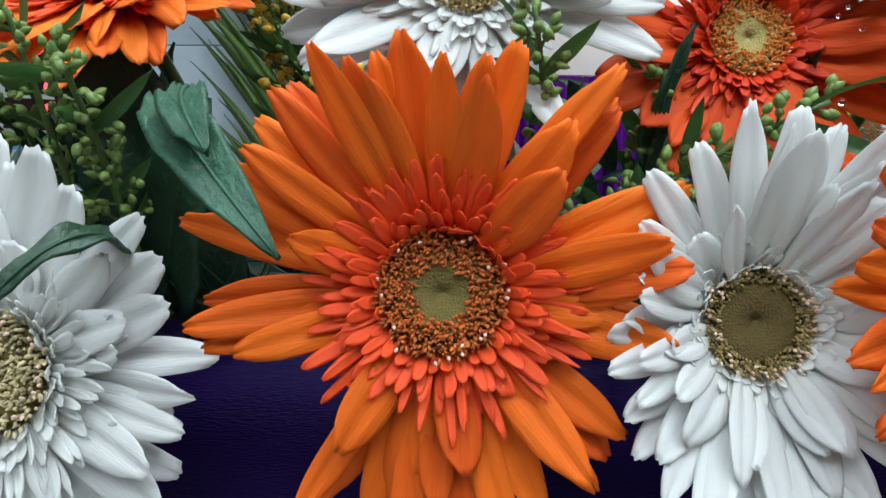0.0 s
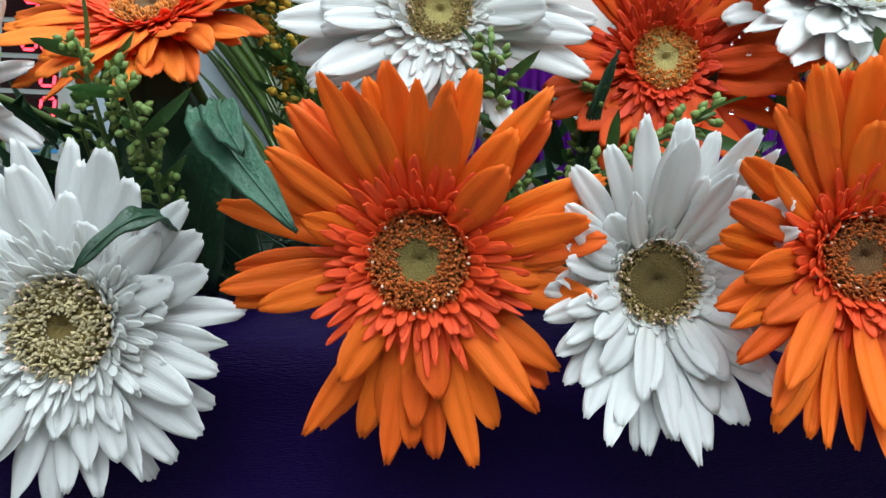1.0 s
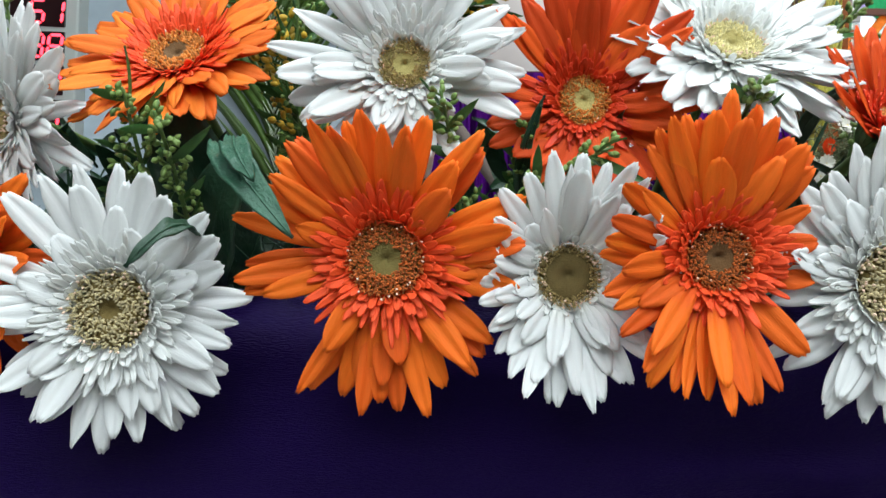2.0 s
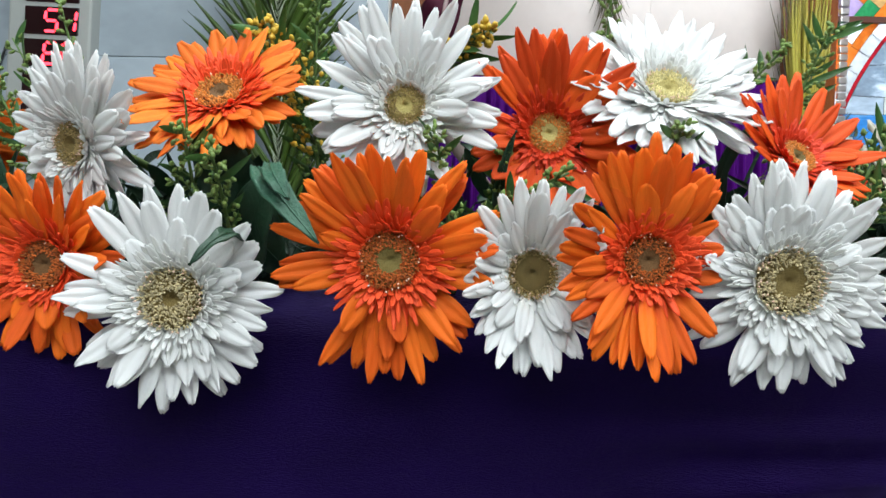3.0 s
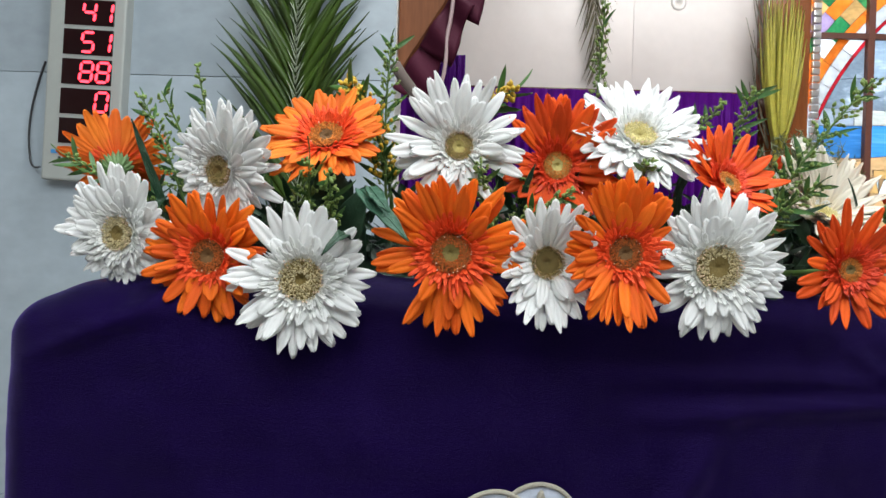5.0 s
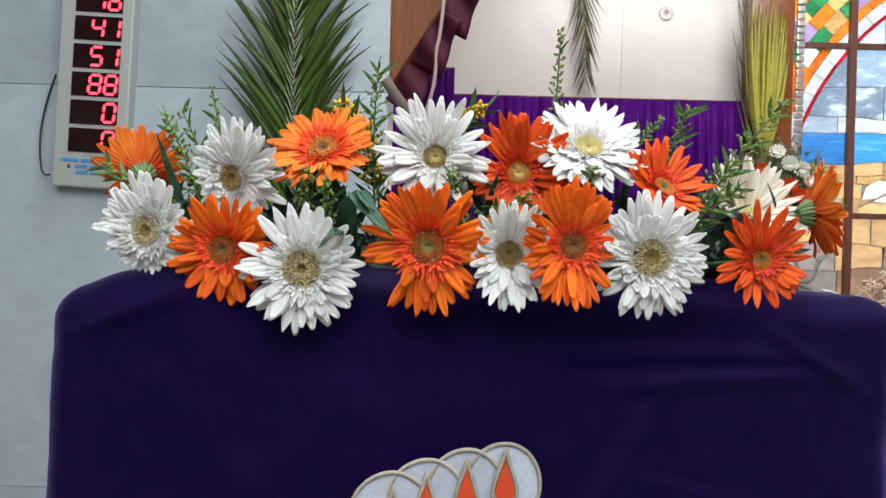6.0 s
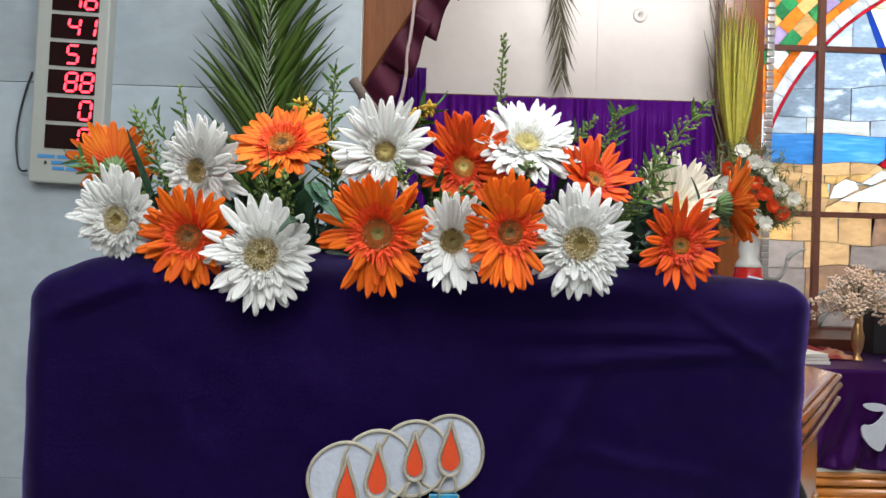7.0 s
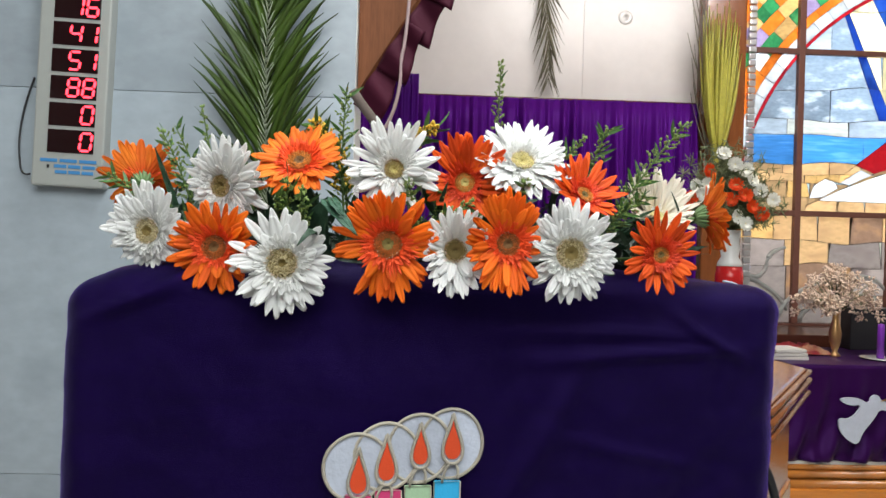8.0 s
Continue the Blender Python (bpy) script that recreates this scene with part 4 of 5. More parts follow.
def cloth_point(x, y, z):
    """Rounds the box of the cloth and lays its folds."""
    x0, x1, yf, yb, zt = CLO
    rx, ry, rz = 0.034, 0.038, 0.031
    ix, iy, iz = min(max(x, x0 + rx), x1 - rx), max(y, yf + ry), min(z, zt - rz)
    d = Vector(((x - ix) / rx, (y - iy) / ry, (z - iz) / rz))
    if d.length > 1e-9:
        m = max(abs(d.x), abs(d.y), abs(d.z))
        d = d.normalized() * m
    p = Vector((ix + d.x * rx, iy + d.y * ry, iz + d.z * rz))
    drop = max(0, zt - p.z)
    n = Vector((d.x * 0.5, d.y, d.z)).normalized() if d.length > 1e-9 else Vector((0, -1, 0))
    w = 0.012 * noise.noise((p.x * 7, p.z * 2.0, 0.3)) + 0.006 * noise.noise((p.x * 13, p.z * 2.2, 6.3)) + 0.0042 * noise.noise((p.x * 15, p.z * 8, 4)) + 0.0014 * noise.noise((p.x * 34, p.z * 26, 9)) + 0.0006 * noise.noise((p.x * 60, p.z * 40, 7))
    w += 0.012 * max(0, noise.noise((p.x * 10 + p.z * 3, p.z * 1.6, 31))) ** 2 * max(0, min(1, (p.x - 0.02) * 5))
    w += 0.0035 * abs(noise.noise((p.x * 7 + p.z * 4, p.z * 7 - p.x * 3, 11))) - 0.003 * abs(noise.noise((p.x * 11 - p.z * 9, p.z * 5, 21)))
    w += 0.007 * math.exp(-((p.x - 0.17 - (p.z - 1.22) * 0.55) / 0.016) ** 2) * max(0, min(1, (1.42 - p.z) * 8)) * max(0, min(1, (p.z - 1.1) * 8))
    w += 0.005 * math.sin(p.x * 27 + 3 * p.z) * min(1, drop * 1.6) * (0.5 + 0.5 * noise.noise((p.x * 3, 1, p.z * 2)))
    # two long creases that run up to the corner
    for zc, sl, x_a, x_b, amp in ((1.352, 0.075, 0.14, 0.49, 0.009), (1.384, 0.02, 0.08, 0.44, 0.006), (1.425, -0.6, 0.34, 0.47, 0.007), (1.40, 0.30, -0.36, -0.20, 0.010), (1.27, -0.22, 0.18, 0.44, 0.004)):
        if x_a < p.x < x_b:
            k = math.sin(math.pi * (p.x - x_a) / (x_b - x_a))
            w += amp * k * math.exp(-((p.z - zc - sl * (p.x - x_a)) / (0.006 + 0.006 * (1 - k))) ** 2)
    w *= 1 - 0.93 * math.exp(-((p.x - 0.025) / 0.12) ** 4 - ((p.z - 1.12) / 0.20) ** 4)
    p += n * w
    # top sags a little between its corners
    k = min(1, abs(p.x - 0.06) / 0.43)
    if z > zt - 0.12:
        p.z += (0.006 - (0.024 * k ** 6 if p.x < 0.05 else 0.024 * k ** 3) + 0.004 * noise.noise((p.x * 9, p.y * 5, 2))) * min(1, (z - zt + 0.12) / 0.10)
    q = max(0, min(1, (x + 0.15) / 0.4))
    p.x += 0.012 * drop * 3 * (0.9 - 1.3 * q * q * (3 - 2 * q))
    p.y += 0.075 * (p.x + 0.335)   # the pulpit stands a little askew
    return p


def build_cloth():
    x0, x1, yf, yb, zt = CLO
    bm = bmesh.new()
    nxs, nzs, nys = 150, 130, 44
    us = [x0 + (x1 - x0) * i / nxs for i in range(nxs + 1)]
    depth = 0.22
    # path of a column: top from the back to the front edge, then down; sides wrap back
    side = [(x0, yf + depth * (1 - j / nys)) for j in range(nys)] + [(x, yf) for x in us] + [(x1, yf + depth * (j + 1) / nys) for j in range(nys)]
    zs = [zt - 0.82 * (j / nzs) for j in range(nzs + 1)]
    cols = [[bm.verts.new(cloth_point(x, y, z)) for z in zs] for x, y in side]
    for a, b in zip(cols, cols[1:]):
        for j in range(nzs):
            bm.faces.new((a[j], a[j + 1], b[j + 1], b[j]))
    rowsy = [yf + depth * j / nys for j in range(nys + 1)]
    top = [[cols[nys + i][0] if j == 0 else (cols[nys - j][0] if i == 0 and j <= nys else (cols[nys + nxs + j][0] if i == nxs else bm.verts.new(cloth_point(us[i], rowsy[j], zt)))) for j in range(nys + 1)] for i in range(nxs + 1)]
    for i in range(nxs):
        for j in range(nys):
            q = (top[i][j], top[i + 1][j], top[i + 1][j + 1], top[i][j + 1])
            if len(set(q)) == 4:
                bm.faces.new(q)
    return bm


pcloth = empty("pulpit_cloth", pose(0, 0, 0), "dark purple satin cloth draped over the pulpit", "cloth")
part("satin", build_cloth(), SATIN, pcloth)
hem = [cloth_point(0.462 + 0.045 * k / 8, CLO[2] + 0.10, CLO[4]) + Vector((0.001, 0, 0.002)) for k in range(8)]
hem += [cloth_point(CLO[1], CLO[2] + 0.10, CLO[4] - 0.012 * k) + Vector((0.002, 0, 0.001)) for k in range(7)]
part("piping", add_tube(bmesh.new(), hem, 0.0018, sides=6), APPLIQUE, pcloth, "thin white piping")
stitch = bmesh.new()
for k in range(46):
    z = 1.385 - k * 0.0085
    p = cloth_point(CLO[1], CLO[2] + 0.03, z)
    add_blob(stitch, p + Vector((0.000, -0.004, 0.002)), (0.05, -0.1, -1), 0.0007, 0.004, 5, 3)
tagged(part("hem_stitch", stitch, SATIN, pcloth), kind="stuff")


# ---- stitched candles on the cloth ----
def applique():
    ob = empty("candle_applique", pose(0, 0.2065, 0, 0, 0, 4.3), "embroidered white patch with four candle flames on the cloth", "applique")
    seats = ((-0.0309, 1.2323, -0.0280, 1.2236), (0.0036, 1.2438, 0.0044, 1.2385), (0.0425, 1.2528, 0.0437, 1.2548), (0.0798, 1.2578, 0.0817, 1.2625))
    for k, (cx, cz, fx, fz) in enumerate(seats):
        rx, rz = 0.0375, 0.0385 + 0.0008 * k
        ring = [(cx + rx * math.cos(a) * (1 + 0.02 * math.sin(3 * a + k)), cz + rz * math.sin(a) + 0.06 * rx * math.cos(a)) for a in [j * math.pi / 24 for j in range(48)]]
        y = 0.0 - 0.0009 * (4 - k)
        halo = part("halo", slab(ring, y, y + 0.0030), APPLIQUE, ob, "white satin halo", smooth=False)
        part("cord_edge", add_tube(bmesh.new(), [(x, y - 0.0003, z) for x, z in ring + ring[:2]], 0.0022, sides=6), CORD, halo)
        g = 0.90 if k == 2 else 1.0
        tear = [(math.sin(s) * (1 - 0.75 * math.cos(s)) * 0.80, math.cos(s) + 0.18 * max(0, math.cos(s)) ** 6) for s in [j * 2 * math.pi / 32 for j in range(32)]]
        y = -0.0060
        part("flame_ground", slab([(fx + 0.0125 * g * x, fz + 0.0270 * g * z) for x, z in tear], y + 0.0012, y + 0.0030), APPLIQUE, halo, smooth=False)
        part("flame", slab([(fx + 0.0098 * g * x, fz - 0.001 + 0.0205 * g * z) for x, z in tear], y - 0.0005, y + 0.0012), FLAME, halo, "orange felt flame", smooth=False)
        big = [(fx + 0.0125 * g * x, fz + 0.0270 * g * z) for x, z in tear]
        part("flame_cord", add_tube(bmesh.new(), [(x, y, z) for x, z in big + big[:2]], 0.0021, sides=6), CORD, halo)
        for sg, low in ((-1, 0.021), (1, 0.017)):
            part("wick", add_tube(bmesh.new(), bez((fx + sg * 0.002, y, fz - 0.026 * g), (fx + sg * 0.009, y, fz - 0.031 * g), (fx + sg * 0.009 - 0.003, y, fz - 0.028 * g - low), 5), 0.0017, sides=6), CORD, halo)
    for k, material in enumerate((PINK, PINK, MINT, BLUE)):
        x = -0.043 + k * 0.0345
        top = 1.188 + 0.005 * k
        c = part("candle", box((x, -0.0065 + 0.0005 * k, 0.86), (x + 0.031, -0.003 + 0.0005 * k, top + 0.012), 0.001), material, ob, "satin candle strip", smooth=False)
        part("cord_edge", add_tube(bmesh.new(), [(x, -0.0065, 0.86), (x, -0.0065, top + 0.012), (x + 0.031, -0.0065, top + 0.012), (x + 0.031, -0.0065, 0.86)], 0.0008, sides=6), CORD, c)


applique()


# ---- gerberas ----
def petal_mesh(name, width, bend, tipcurl, seed, nu=10, nv=14, thick=0.004, twist=0.0, pointed=0.5):
    """One petal along +x, length 1, face up; grooved lengthwise, with a notched tip."""
    r = random.Random(seed)
    ph = r.uniform(0, 6.3)
    lean = r.uniform(-0.05, 0.05)

    def f(u, v):
        s = 0.02 + 0.98 * v
        q = min(1.0, s / 0.55)
        prof = 0.42 + 0.58 * q * q * (3 - 2 * q)
        if s > 0.56:
            prof *= 1 - (0.46 + 0.42 * pointed) * ((s - 0.56) / 0.44) ** 2.1
        c = (u - 0.5) * 2
        y = c * width * 0.5 * prof
        edge = max(0, (s - 0.72) / 0.28)
        notch = 0.022 * (1 - math.cos(c * math.pi * 3 + ph)) * 0.5 * edge ** 3
        x = s - (0.055 + 0.10 * pointed) * (0.45 * c * c + 0.55 * c ** 4) * edge ** 1.3 - notch
        z = bend * s * s + tipcurl * max(0, s - 0.6) ** 2 + 0.06 * width * c * c * (1.1 - 0.9 * s) - 0.055 * width * math.cos(c * math.pi * 2.0) * (1 - 0.35 * s) + 0.006 * math.sin(5 * s + ph) + twist * c * s * width * 0.5
        return (x, y + lean * s * s, z)
    return mesh_of(add_sheet(bmesh.new(), f, nu, nv, thick), name)


def petal_set(material, seed, width, n=7):
    r = random.Random(seed)
    out = []
    for k in range(n):
        me = petal_mesh("petal", width * r.uniform(0.86, 1.14), r.uniform(-0.12, 0.05), r.uniform(-0.30, 0.12), seed * 10 + k, twist=r.uniform(-0.35, 0.35), pointed=r.uniform(0.0, 0.45))
        me.materials.append(material)
        out.append(me)
    return out


SETS = {"orange": petal_set(ORANGE, 1, 0.172, 9), "pale": petal_set(ORANGE_PALE, 2, 0.165), "deep": petal_set(ORANGE_DEEP, 3, 0.185), "white": petal_set(WHITE, 4, 0.182, 9), "cream": petal_set(CREAM, 5, 0.19)}
SMALL = {}
for key, material in (("orange", RUFF_ORANGE), ("pale", RUFF_ORANGE), ("deep", RUFF_DEEP), ("white", RUFF_WHITE), ("cream", RUFF_WHITE)):
    rr = random.Random(len(key))
    SMALL[key] = []
    for k in range(4):
        me = petal_mesh("floret", rr.uniform(0.26, 0.36), rr.uniform(-0.02, 0.20), rr.uniform(-0.2, 0.3), 50 + k, nu=4, nv=7, thick=0.03, pointed=0.1)
        me.materials.append(material)
        SMALL[key].append(me)
LOOKS = {"orange": (DISC_DARK, FLORET_BROWN), "pale": (DISC_DARK, FLORET_AMBER), "deep": (DISC_OLIVE, FLORET_AMBER), "white": (DISC_OLIVE, FLORET_TAN), "cream": (DISC_PALE, FLORET_PALE)}
NAMES = {"orange": "bright orange", "pale": "light orange", "deep": "deep red-orange", "white": "white", "cream": "creamy white"}


def petal_matrix(a, e, r0, ln, wide, roll=0.0, lift=0.0):
    """A petal at angle a round the flower's axis (+z), raised by e."""
    rad = Vector((math.cos(a), math.sin(a), 0))
    d = rad * math.cos(e) + Vector((0, 0, math.sin(e)))
    n = -rad * math.sin(e) + Vector((0, 0, math.cos(e)))
    s = n.cross(d)
    m = Matrix((d, s, n)).transposed().to_4x4()
    return Matrix.Translation(rad * r0 + Vector((0, 0, lift))) @ m @ Matrix.Rotation(roll, 4, 'X') @ Matrix.Diagonal((ln, wide, (ln + wide) / 2, 1))


def gerbera(c, n, radii, kind, label, e0=15, e1=8, rd=0.0155, outer=24, inner=13, third=9, angles=None, seed=0, wide=1.0, disc=None, root=None, ruff_e=36, hollow=0.46, hero=False):
    """A gerbera at c that faces n. radii: how far its petals reach to the right, up, left and down as seen along its axis;
    e0, e1: how steeply they stand forward, and how much more so at the top."""
    r = random.Random(seed * 7 + 3)
    n = Vector(n).normalized()
    right = Vector((0, 0, 1)).cross(n).normalized()
    up = n.cross(right)
    m = Matrix((right, up, n)).transposed().to_4x4()
    m.translation = Vector(c)
    ob = empty("gerbera", m, label, "flower", "gerberas in the arrangement")

    def reach(a):
        x, y = math.cos(a), math.sin(a)
        return x * x * (radii[0] if x > 0 else radii[2]) + y * y * (radii[1] if y > 0 else radii[3])
    hub = rd * 0.75
    for ring, (count, k, de, lift) in enumerate(((outer, 1.0, 0.0, -0.004), (inner, 0.86, 6.0, -0.0025), (third, 0.66, 11.0, -0.001))):
        off = r.uniform(0, 6.28)
        for i in range(len(angles) if angles and ring == 0 else count):
            a = off + (i + r.uniform(-0.36, 0.36)) * 2 * math.pi / count
            if angles:
                a = radians(angles[i] if ring == 0 else angles[(i * 5 + ring * 3) % len(angles)] + r.uniform(-7, 7))
            e = radians(e0 + e1 * math.sin(a) + de + r.uniform(-5, 5))
            ln = (reach(a) * k * r.uniform(0.91, 1.05) - hub) / max(0.35, math.cos(e))
            part("petal", r.choice(SETS[kind]), None, ob, m=petal_matrix(a, e, hub, ln, 0.062 * wide * r.uniform(0.85, 1.12), r.uniform(-0.22, 0.22), lift + r.uniform(-0.0015, 0.0015)))
    mean = sum(radii) / 4
    if kind in ("white", "cream"):
        ruff_e -= 6
    for ring, (count, k, e, r0) in enumerate(((46, 0.34, ruff_e - 20, 1.0), (50, 0.27, ruff_e - 11, 0.98), (48, 0.20, ruff_e + 2, 0.96), (40, 0.135, ruff_e + 16, 0.94))):
        off = r.uniform(0, 6.28)
        for i in range(count):
            a = off + (i + r.uniform(-0.4, 0.4)) * 2 * math.pi / count
            ee = radians(e + r.uniform(-9, 9) + (10 + e1 * 0.6) * math.sin(a))
            ln = mean * k * r.uniform(0.78, 1.2)
            pm = petal_matrix(a, ee, rd * r0, ln, 0.0098 * r.uniform(0.75, 1.25), r.uniform(-0.35, 0.35), 0.0)
            me = r.choice(SMALL[kind])
            part("inner_petal", me, None, ob, m=pm)
    core_mat, floret_mat = disc or LOOKS[kind]
    h = rd
    part("disc", lathe([(0.001, 0.02 * h), (rd * 0.08, 0.06 * h), (rd * 0.25, 0.14 * h), (rd * 0.42, 0.20 * h), (rd * 0.6, 0.22 * h), (rd * 0.85, 0.16 * h), (rd * 1.02, 0.0), (rd * 0.9, -0.3 * h), (rd * 0.4, -0.55 * h)], 28), core_mat, ob, "domed eye with a slight dimple")
    fl, tips = bmesh.new(), bmesh.new()
    N = 1100 if hero else 700
    for i in range(N):
        q = hollow + (1.02 - hollow) * (i / N) ** 0.8
        a = i * 2.39996 + r.uniform(-0.2, 0.2)
        p = Vector((math.cos(a) * rd * q, math.sin(a) * rd * q, 0.16 * h))
        ax = Vector((math.cos(a) * (q - 0.72) * 1.3, math.sin(a) * (q - 0.72) * 1.3, 1)) + Vector((r.uniform(-0.6, 0.6), r.uniform(-0.6, 0.6), 0))
        add_blob(fl, p, ax, rd * r.uniform(0.026, 0.042) * (0.8 if hollow > 0.6 else 1), rd * r.uniform(0.10, 0.22) * (0.7 + 0.5 * q), 5, 3)
        if r.random() < (0.16 if kind == "white" else 0.05) and q > 0.85:
            add_blob(tips, p + ax.normalized() * rd * 0.18, ax, rd * 0.035, rd * 0.13, 5, 3)
    tagged(part("disc_floret", fl, floret_mat, ob), kind="stuff")
    tagged(part("pollen_tip", tips, POLLEN, ob), kind="stuff")
    cup = bmesh.new()
    add_blob(cup, (0, 0, -0.016), (0, 0, 1), rd * 0.42, 0.014, 10, 6)
    cal = part("calyx", cup, CALYX, ob)
    for i in range(22):
        a = i * 2.39996
        q = 0.55 + 0.4 * i / 22
        leaf = bmesh.new()
        add_blob(leaf, (math.cos(a) * rd * q * 0.5, math.sin(a) * rd * q * 0.5, -0.017), (math.cos(a) * 0.6, math.sin(a) * 0.6, 0.9), 0.0024, 0.019, 6, 4)
        part("sepal", leaf, CALYX, cal)
    root = Vector(root) if root else Vector((c[0] * 0.85 + 0.005, 0.37, 1.475))
    inv = m.inverted()
    start = Vector(c) - n * 0.012
    mid = start - n * 0.06 + Vector((0, 0.03, -0.01))
    if mid.z < 1.478:
        mid.z = 1.478
    part("stem", add_tube(bmesh.new(), [inv @ p for p in bez(start, mid, root, 12)], 0.0026, 0.003, 8), STEM, ob)
    return ob


made = []


def bloom(c, n, radii, kind, where, **opt):
    """One gerbera: centre, facing, reach (right, up, left, down), colour and what sets it apart."""
    made.append(gerbera(c, n, radii, kind, NAMES[kind] + " gerbera " + where, seed=len(made), **opt))


bloom((-0.2745, 0.204, 1.500), (-0.25, -0.95, 0.02), (0.050, 0.058, 0.056, 0.042), "white", "nodding at the end of the row", e0=8, e1=10, rd=0.0140, outer=30, inner=24, third=16, disc=(DISC_OLIVE, FLORET_GREY))
bloom((-0.194, 0.187, 1.484), (-0.12, -1, 0.03), (0.050, 0.053, 0.054, 0.056), "orange", "leaning over the cloth edge", e0=16, e1=8, rd=0.0135, outer=29, third=6, inner=17)
bloom((-0.236, 0.226, 1.482), (-0.1, -0.9, -0.3), (0.045, 0.03, 0.03, 0.042), "white", "almost hidden beneath an orange one", e0=10, e1=4, rd=0.012, root=(-0.21, 0.36, 1.478))
bloom((-0.116, 0.174, 1.468), (0.03, -1, 0.06), (0.056, 0.060, 0.060, 0.061), "white", "hanging lowest over the cloth", e0=9, e1=8, rd=0.0165, hollow=0.3, inner=10, third=12, disc=(DISC_OLIVE, FLORET_GREY),
      angles=[159, 172, 181, 189, 211, 217, 226, 235, 241, 254, 263, 271, 280, 291, 297, 304, 321, 326, 346, 355, 9, 20, 32, 44, 60, 72, 82, 90, 102, 115, 129])
bloom((0.001, 0.172, 1.492), (0.0, -1, 0.03), (0.060, 0.058, 0.063, 0.066), "orange", "in full bloom at the middle of the row", e0=16, e1=14, rd=0.0150, inner=11, third=5, hero=True, disc=(DISC_GREEN, FLORET_BROWN),
      angles=[98, 90, 80, 73, 56, 45, 49, 26, 14, 7, -13, -8, -38, -45, -53, -65, -75, -86, -92, -98, -107, -122, -116, 193, 187, 182, 164, 150, 141, 131, 125, 118, 112, 104])
bloom((0.0765, 0.174, 1.487), (0.05, -1, 0.04), (0.042, 0.048, 0.035, 0.054), "white", "narrow and slightly browned between orange ones", e0=28, e1=8, rd=0.0125, wide=0.82, hollow=0.72, inner=18, third=18,
      angles=[163, 180, 190, 200, 217, 228, 239, 250, 260, 268, 279, 287, 296, 301, 314, 322, 335, 350, 5, 22, 39, 56, 64, 71, 85, 103, 117, 133, 148])
bloom((0.1345, 0.164, 1.496), (0.04, -1, 0.02), (0.036, 0.060, 0.048, 0.059), "orange", "with upright petals beside white ones", e0=22, e1=4, rd=0.0125, inner=7, third=3, wide=0.95,
      angles=[146, 163, 172, 184, 196, 205, 218, 127, 121, 117, 109, 103, 98, 93, 84, 79, 75, 63, 54, 45, 30, 10, 345, 232, 240, 248, 253, 262, 270, 277, 283, 292, 310])
bloom((0.2058, 0.165, 1.487), (-0.02, -1, 0.05), (0.052, 0.061, 0.054, 0.059), "white", "wide open above the cloth", e0=10, e1=8, rd=0.0165, inner=26, third=22, wide=0.95, hollow=0.5, disc=(DISC_OLIVE, FLORET_GREY),
      angles=[176, 189, 168, 160, 150, 138, 128, 115, 106, 98, 93, 84, 74, 59, 46, 40, 25, 13, 2, -5, -18, -24, -40, -52, -58, -65, -77, -88, -100, -113, -119, -135, -148])
bloom((0.309, 0.169, 1.488), (0.05, -1, 0.1), (0.043, 0.051, 0.045, 0.046), "deep", "with ragged petals at the end of the row", e0=20, e1=8, rd=0.009, inner=9, third=3, wide=0.85,
      angles=[170, 195, 208, 228, 244, 262, 285, 305, 318, 340, 2, 20, 38, 55, 70, 88, 104, 118, 134, 150])
bloom((-0.196, 0.217, 1.555), (-0.42, -0.9, -0.1), (0.068, 0.062, 0.046, 0.044), "white", "turned aside in the back row", e0=12, e1=2, rd=0.0125, outer=30, inner=24, third=16)
bloom((-0.106, 0.213, 1.586), (-0.05, -0.80, 0.60), (0.048, 0.062, 0.057, 0.054), "pale", "tilted upward in the back row", e0=10, e1=-4, rd=0.0135, outer=29, inner=18, third=4)
bloom((0.005, 0.195, 1.578), (0.0, -1, 0.12), (0.056, 0.059, 0.058, 0.052), "white", "in the middle of the back row", e0=14, e1=6, wide=0.95, inner=14, third=24, rd=0.0110, disc=(DISC_PALE, FLORET_TAN),
      angles=[175, 187, 202, 215, 230, 240, 255, 270, 285, 301, 338, 350, 357, 15, 33, 49, 64, 73, 85, 97, 110, 118, 126, 140, 155])
bloom((0.088, 0.215, 1.567), (0.05, -1, 0.12), (0.058, 0.058, 0.050, 0.046), "deep", "with water drops in the back row", e0=20, e1=8, rd=0.0115, inner=8, third=5, disc=(DISC_PALE, FLORET_AMBER),
      angles=[173, 142, 137, 125, 112, 104, 97, 91, 85, 72, 63, 55, 40, 28, 20, 8, -7, -14, -28, -46, 223, 232, 240, 250, 260, 272, 285, 300, 195, 208])
bloom((0.156, 0.215, 1.594), (0.1, -0.78, 0.62), (0.062, 0.064, 0.055, 0.060), "white", "tilted upward in the back row", e0=10, e1=4, rd=0.0130, outer=30, inner=24, third=18, disc=(DISC_PALE, FLORET_PALE))
bloom((0.231, 0.214, 1.556), (0.35, -0.75, 0.55), (0.050, 0.052, 0.050, 0.040), "deep", "half turned up in the back row", e0=24, e1=6, rd=0.0105, outer=18, inner=9, third=3)
bloom((0.334, 0.255, 1.534), (0.1, -0.7, 0.8), (0.050, 0.056, 0.045, 0.045), "cream", "half hidden behind an orange one", e0=36, e1=6, rd=0.011, inner=24, third=18, wide=0.8)
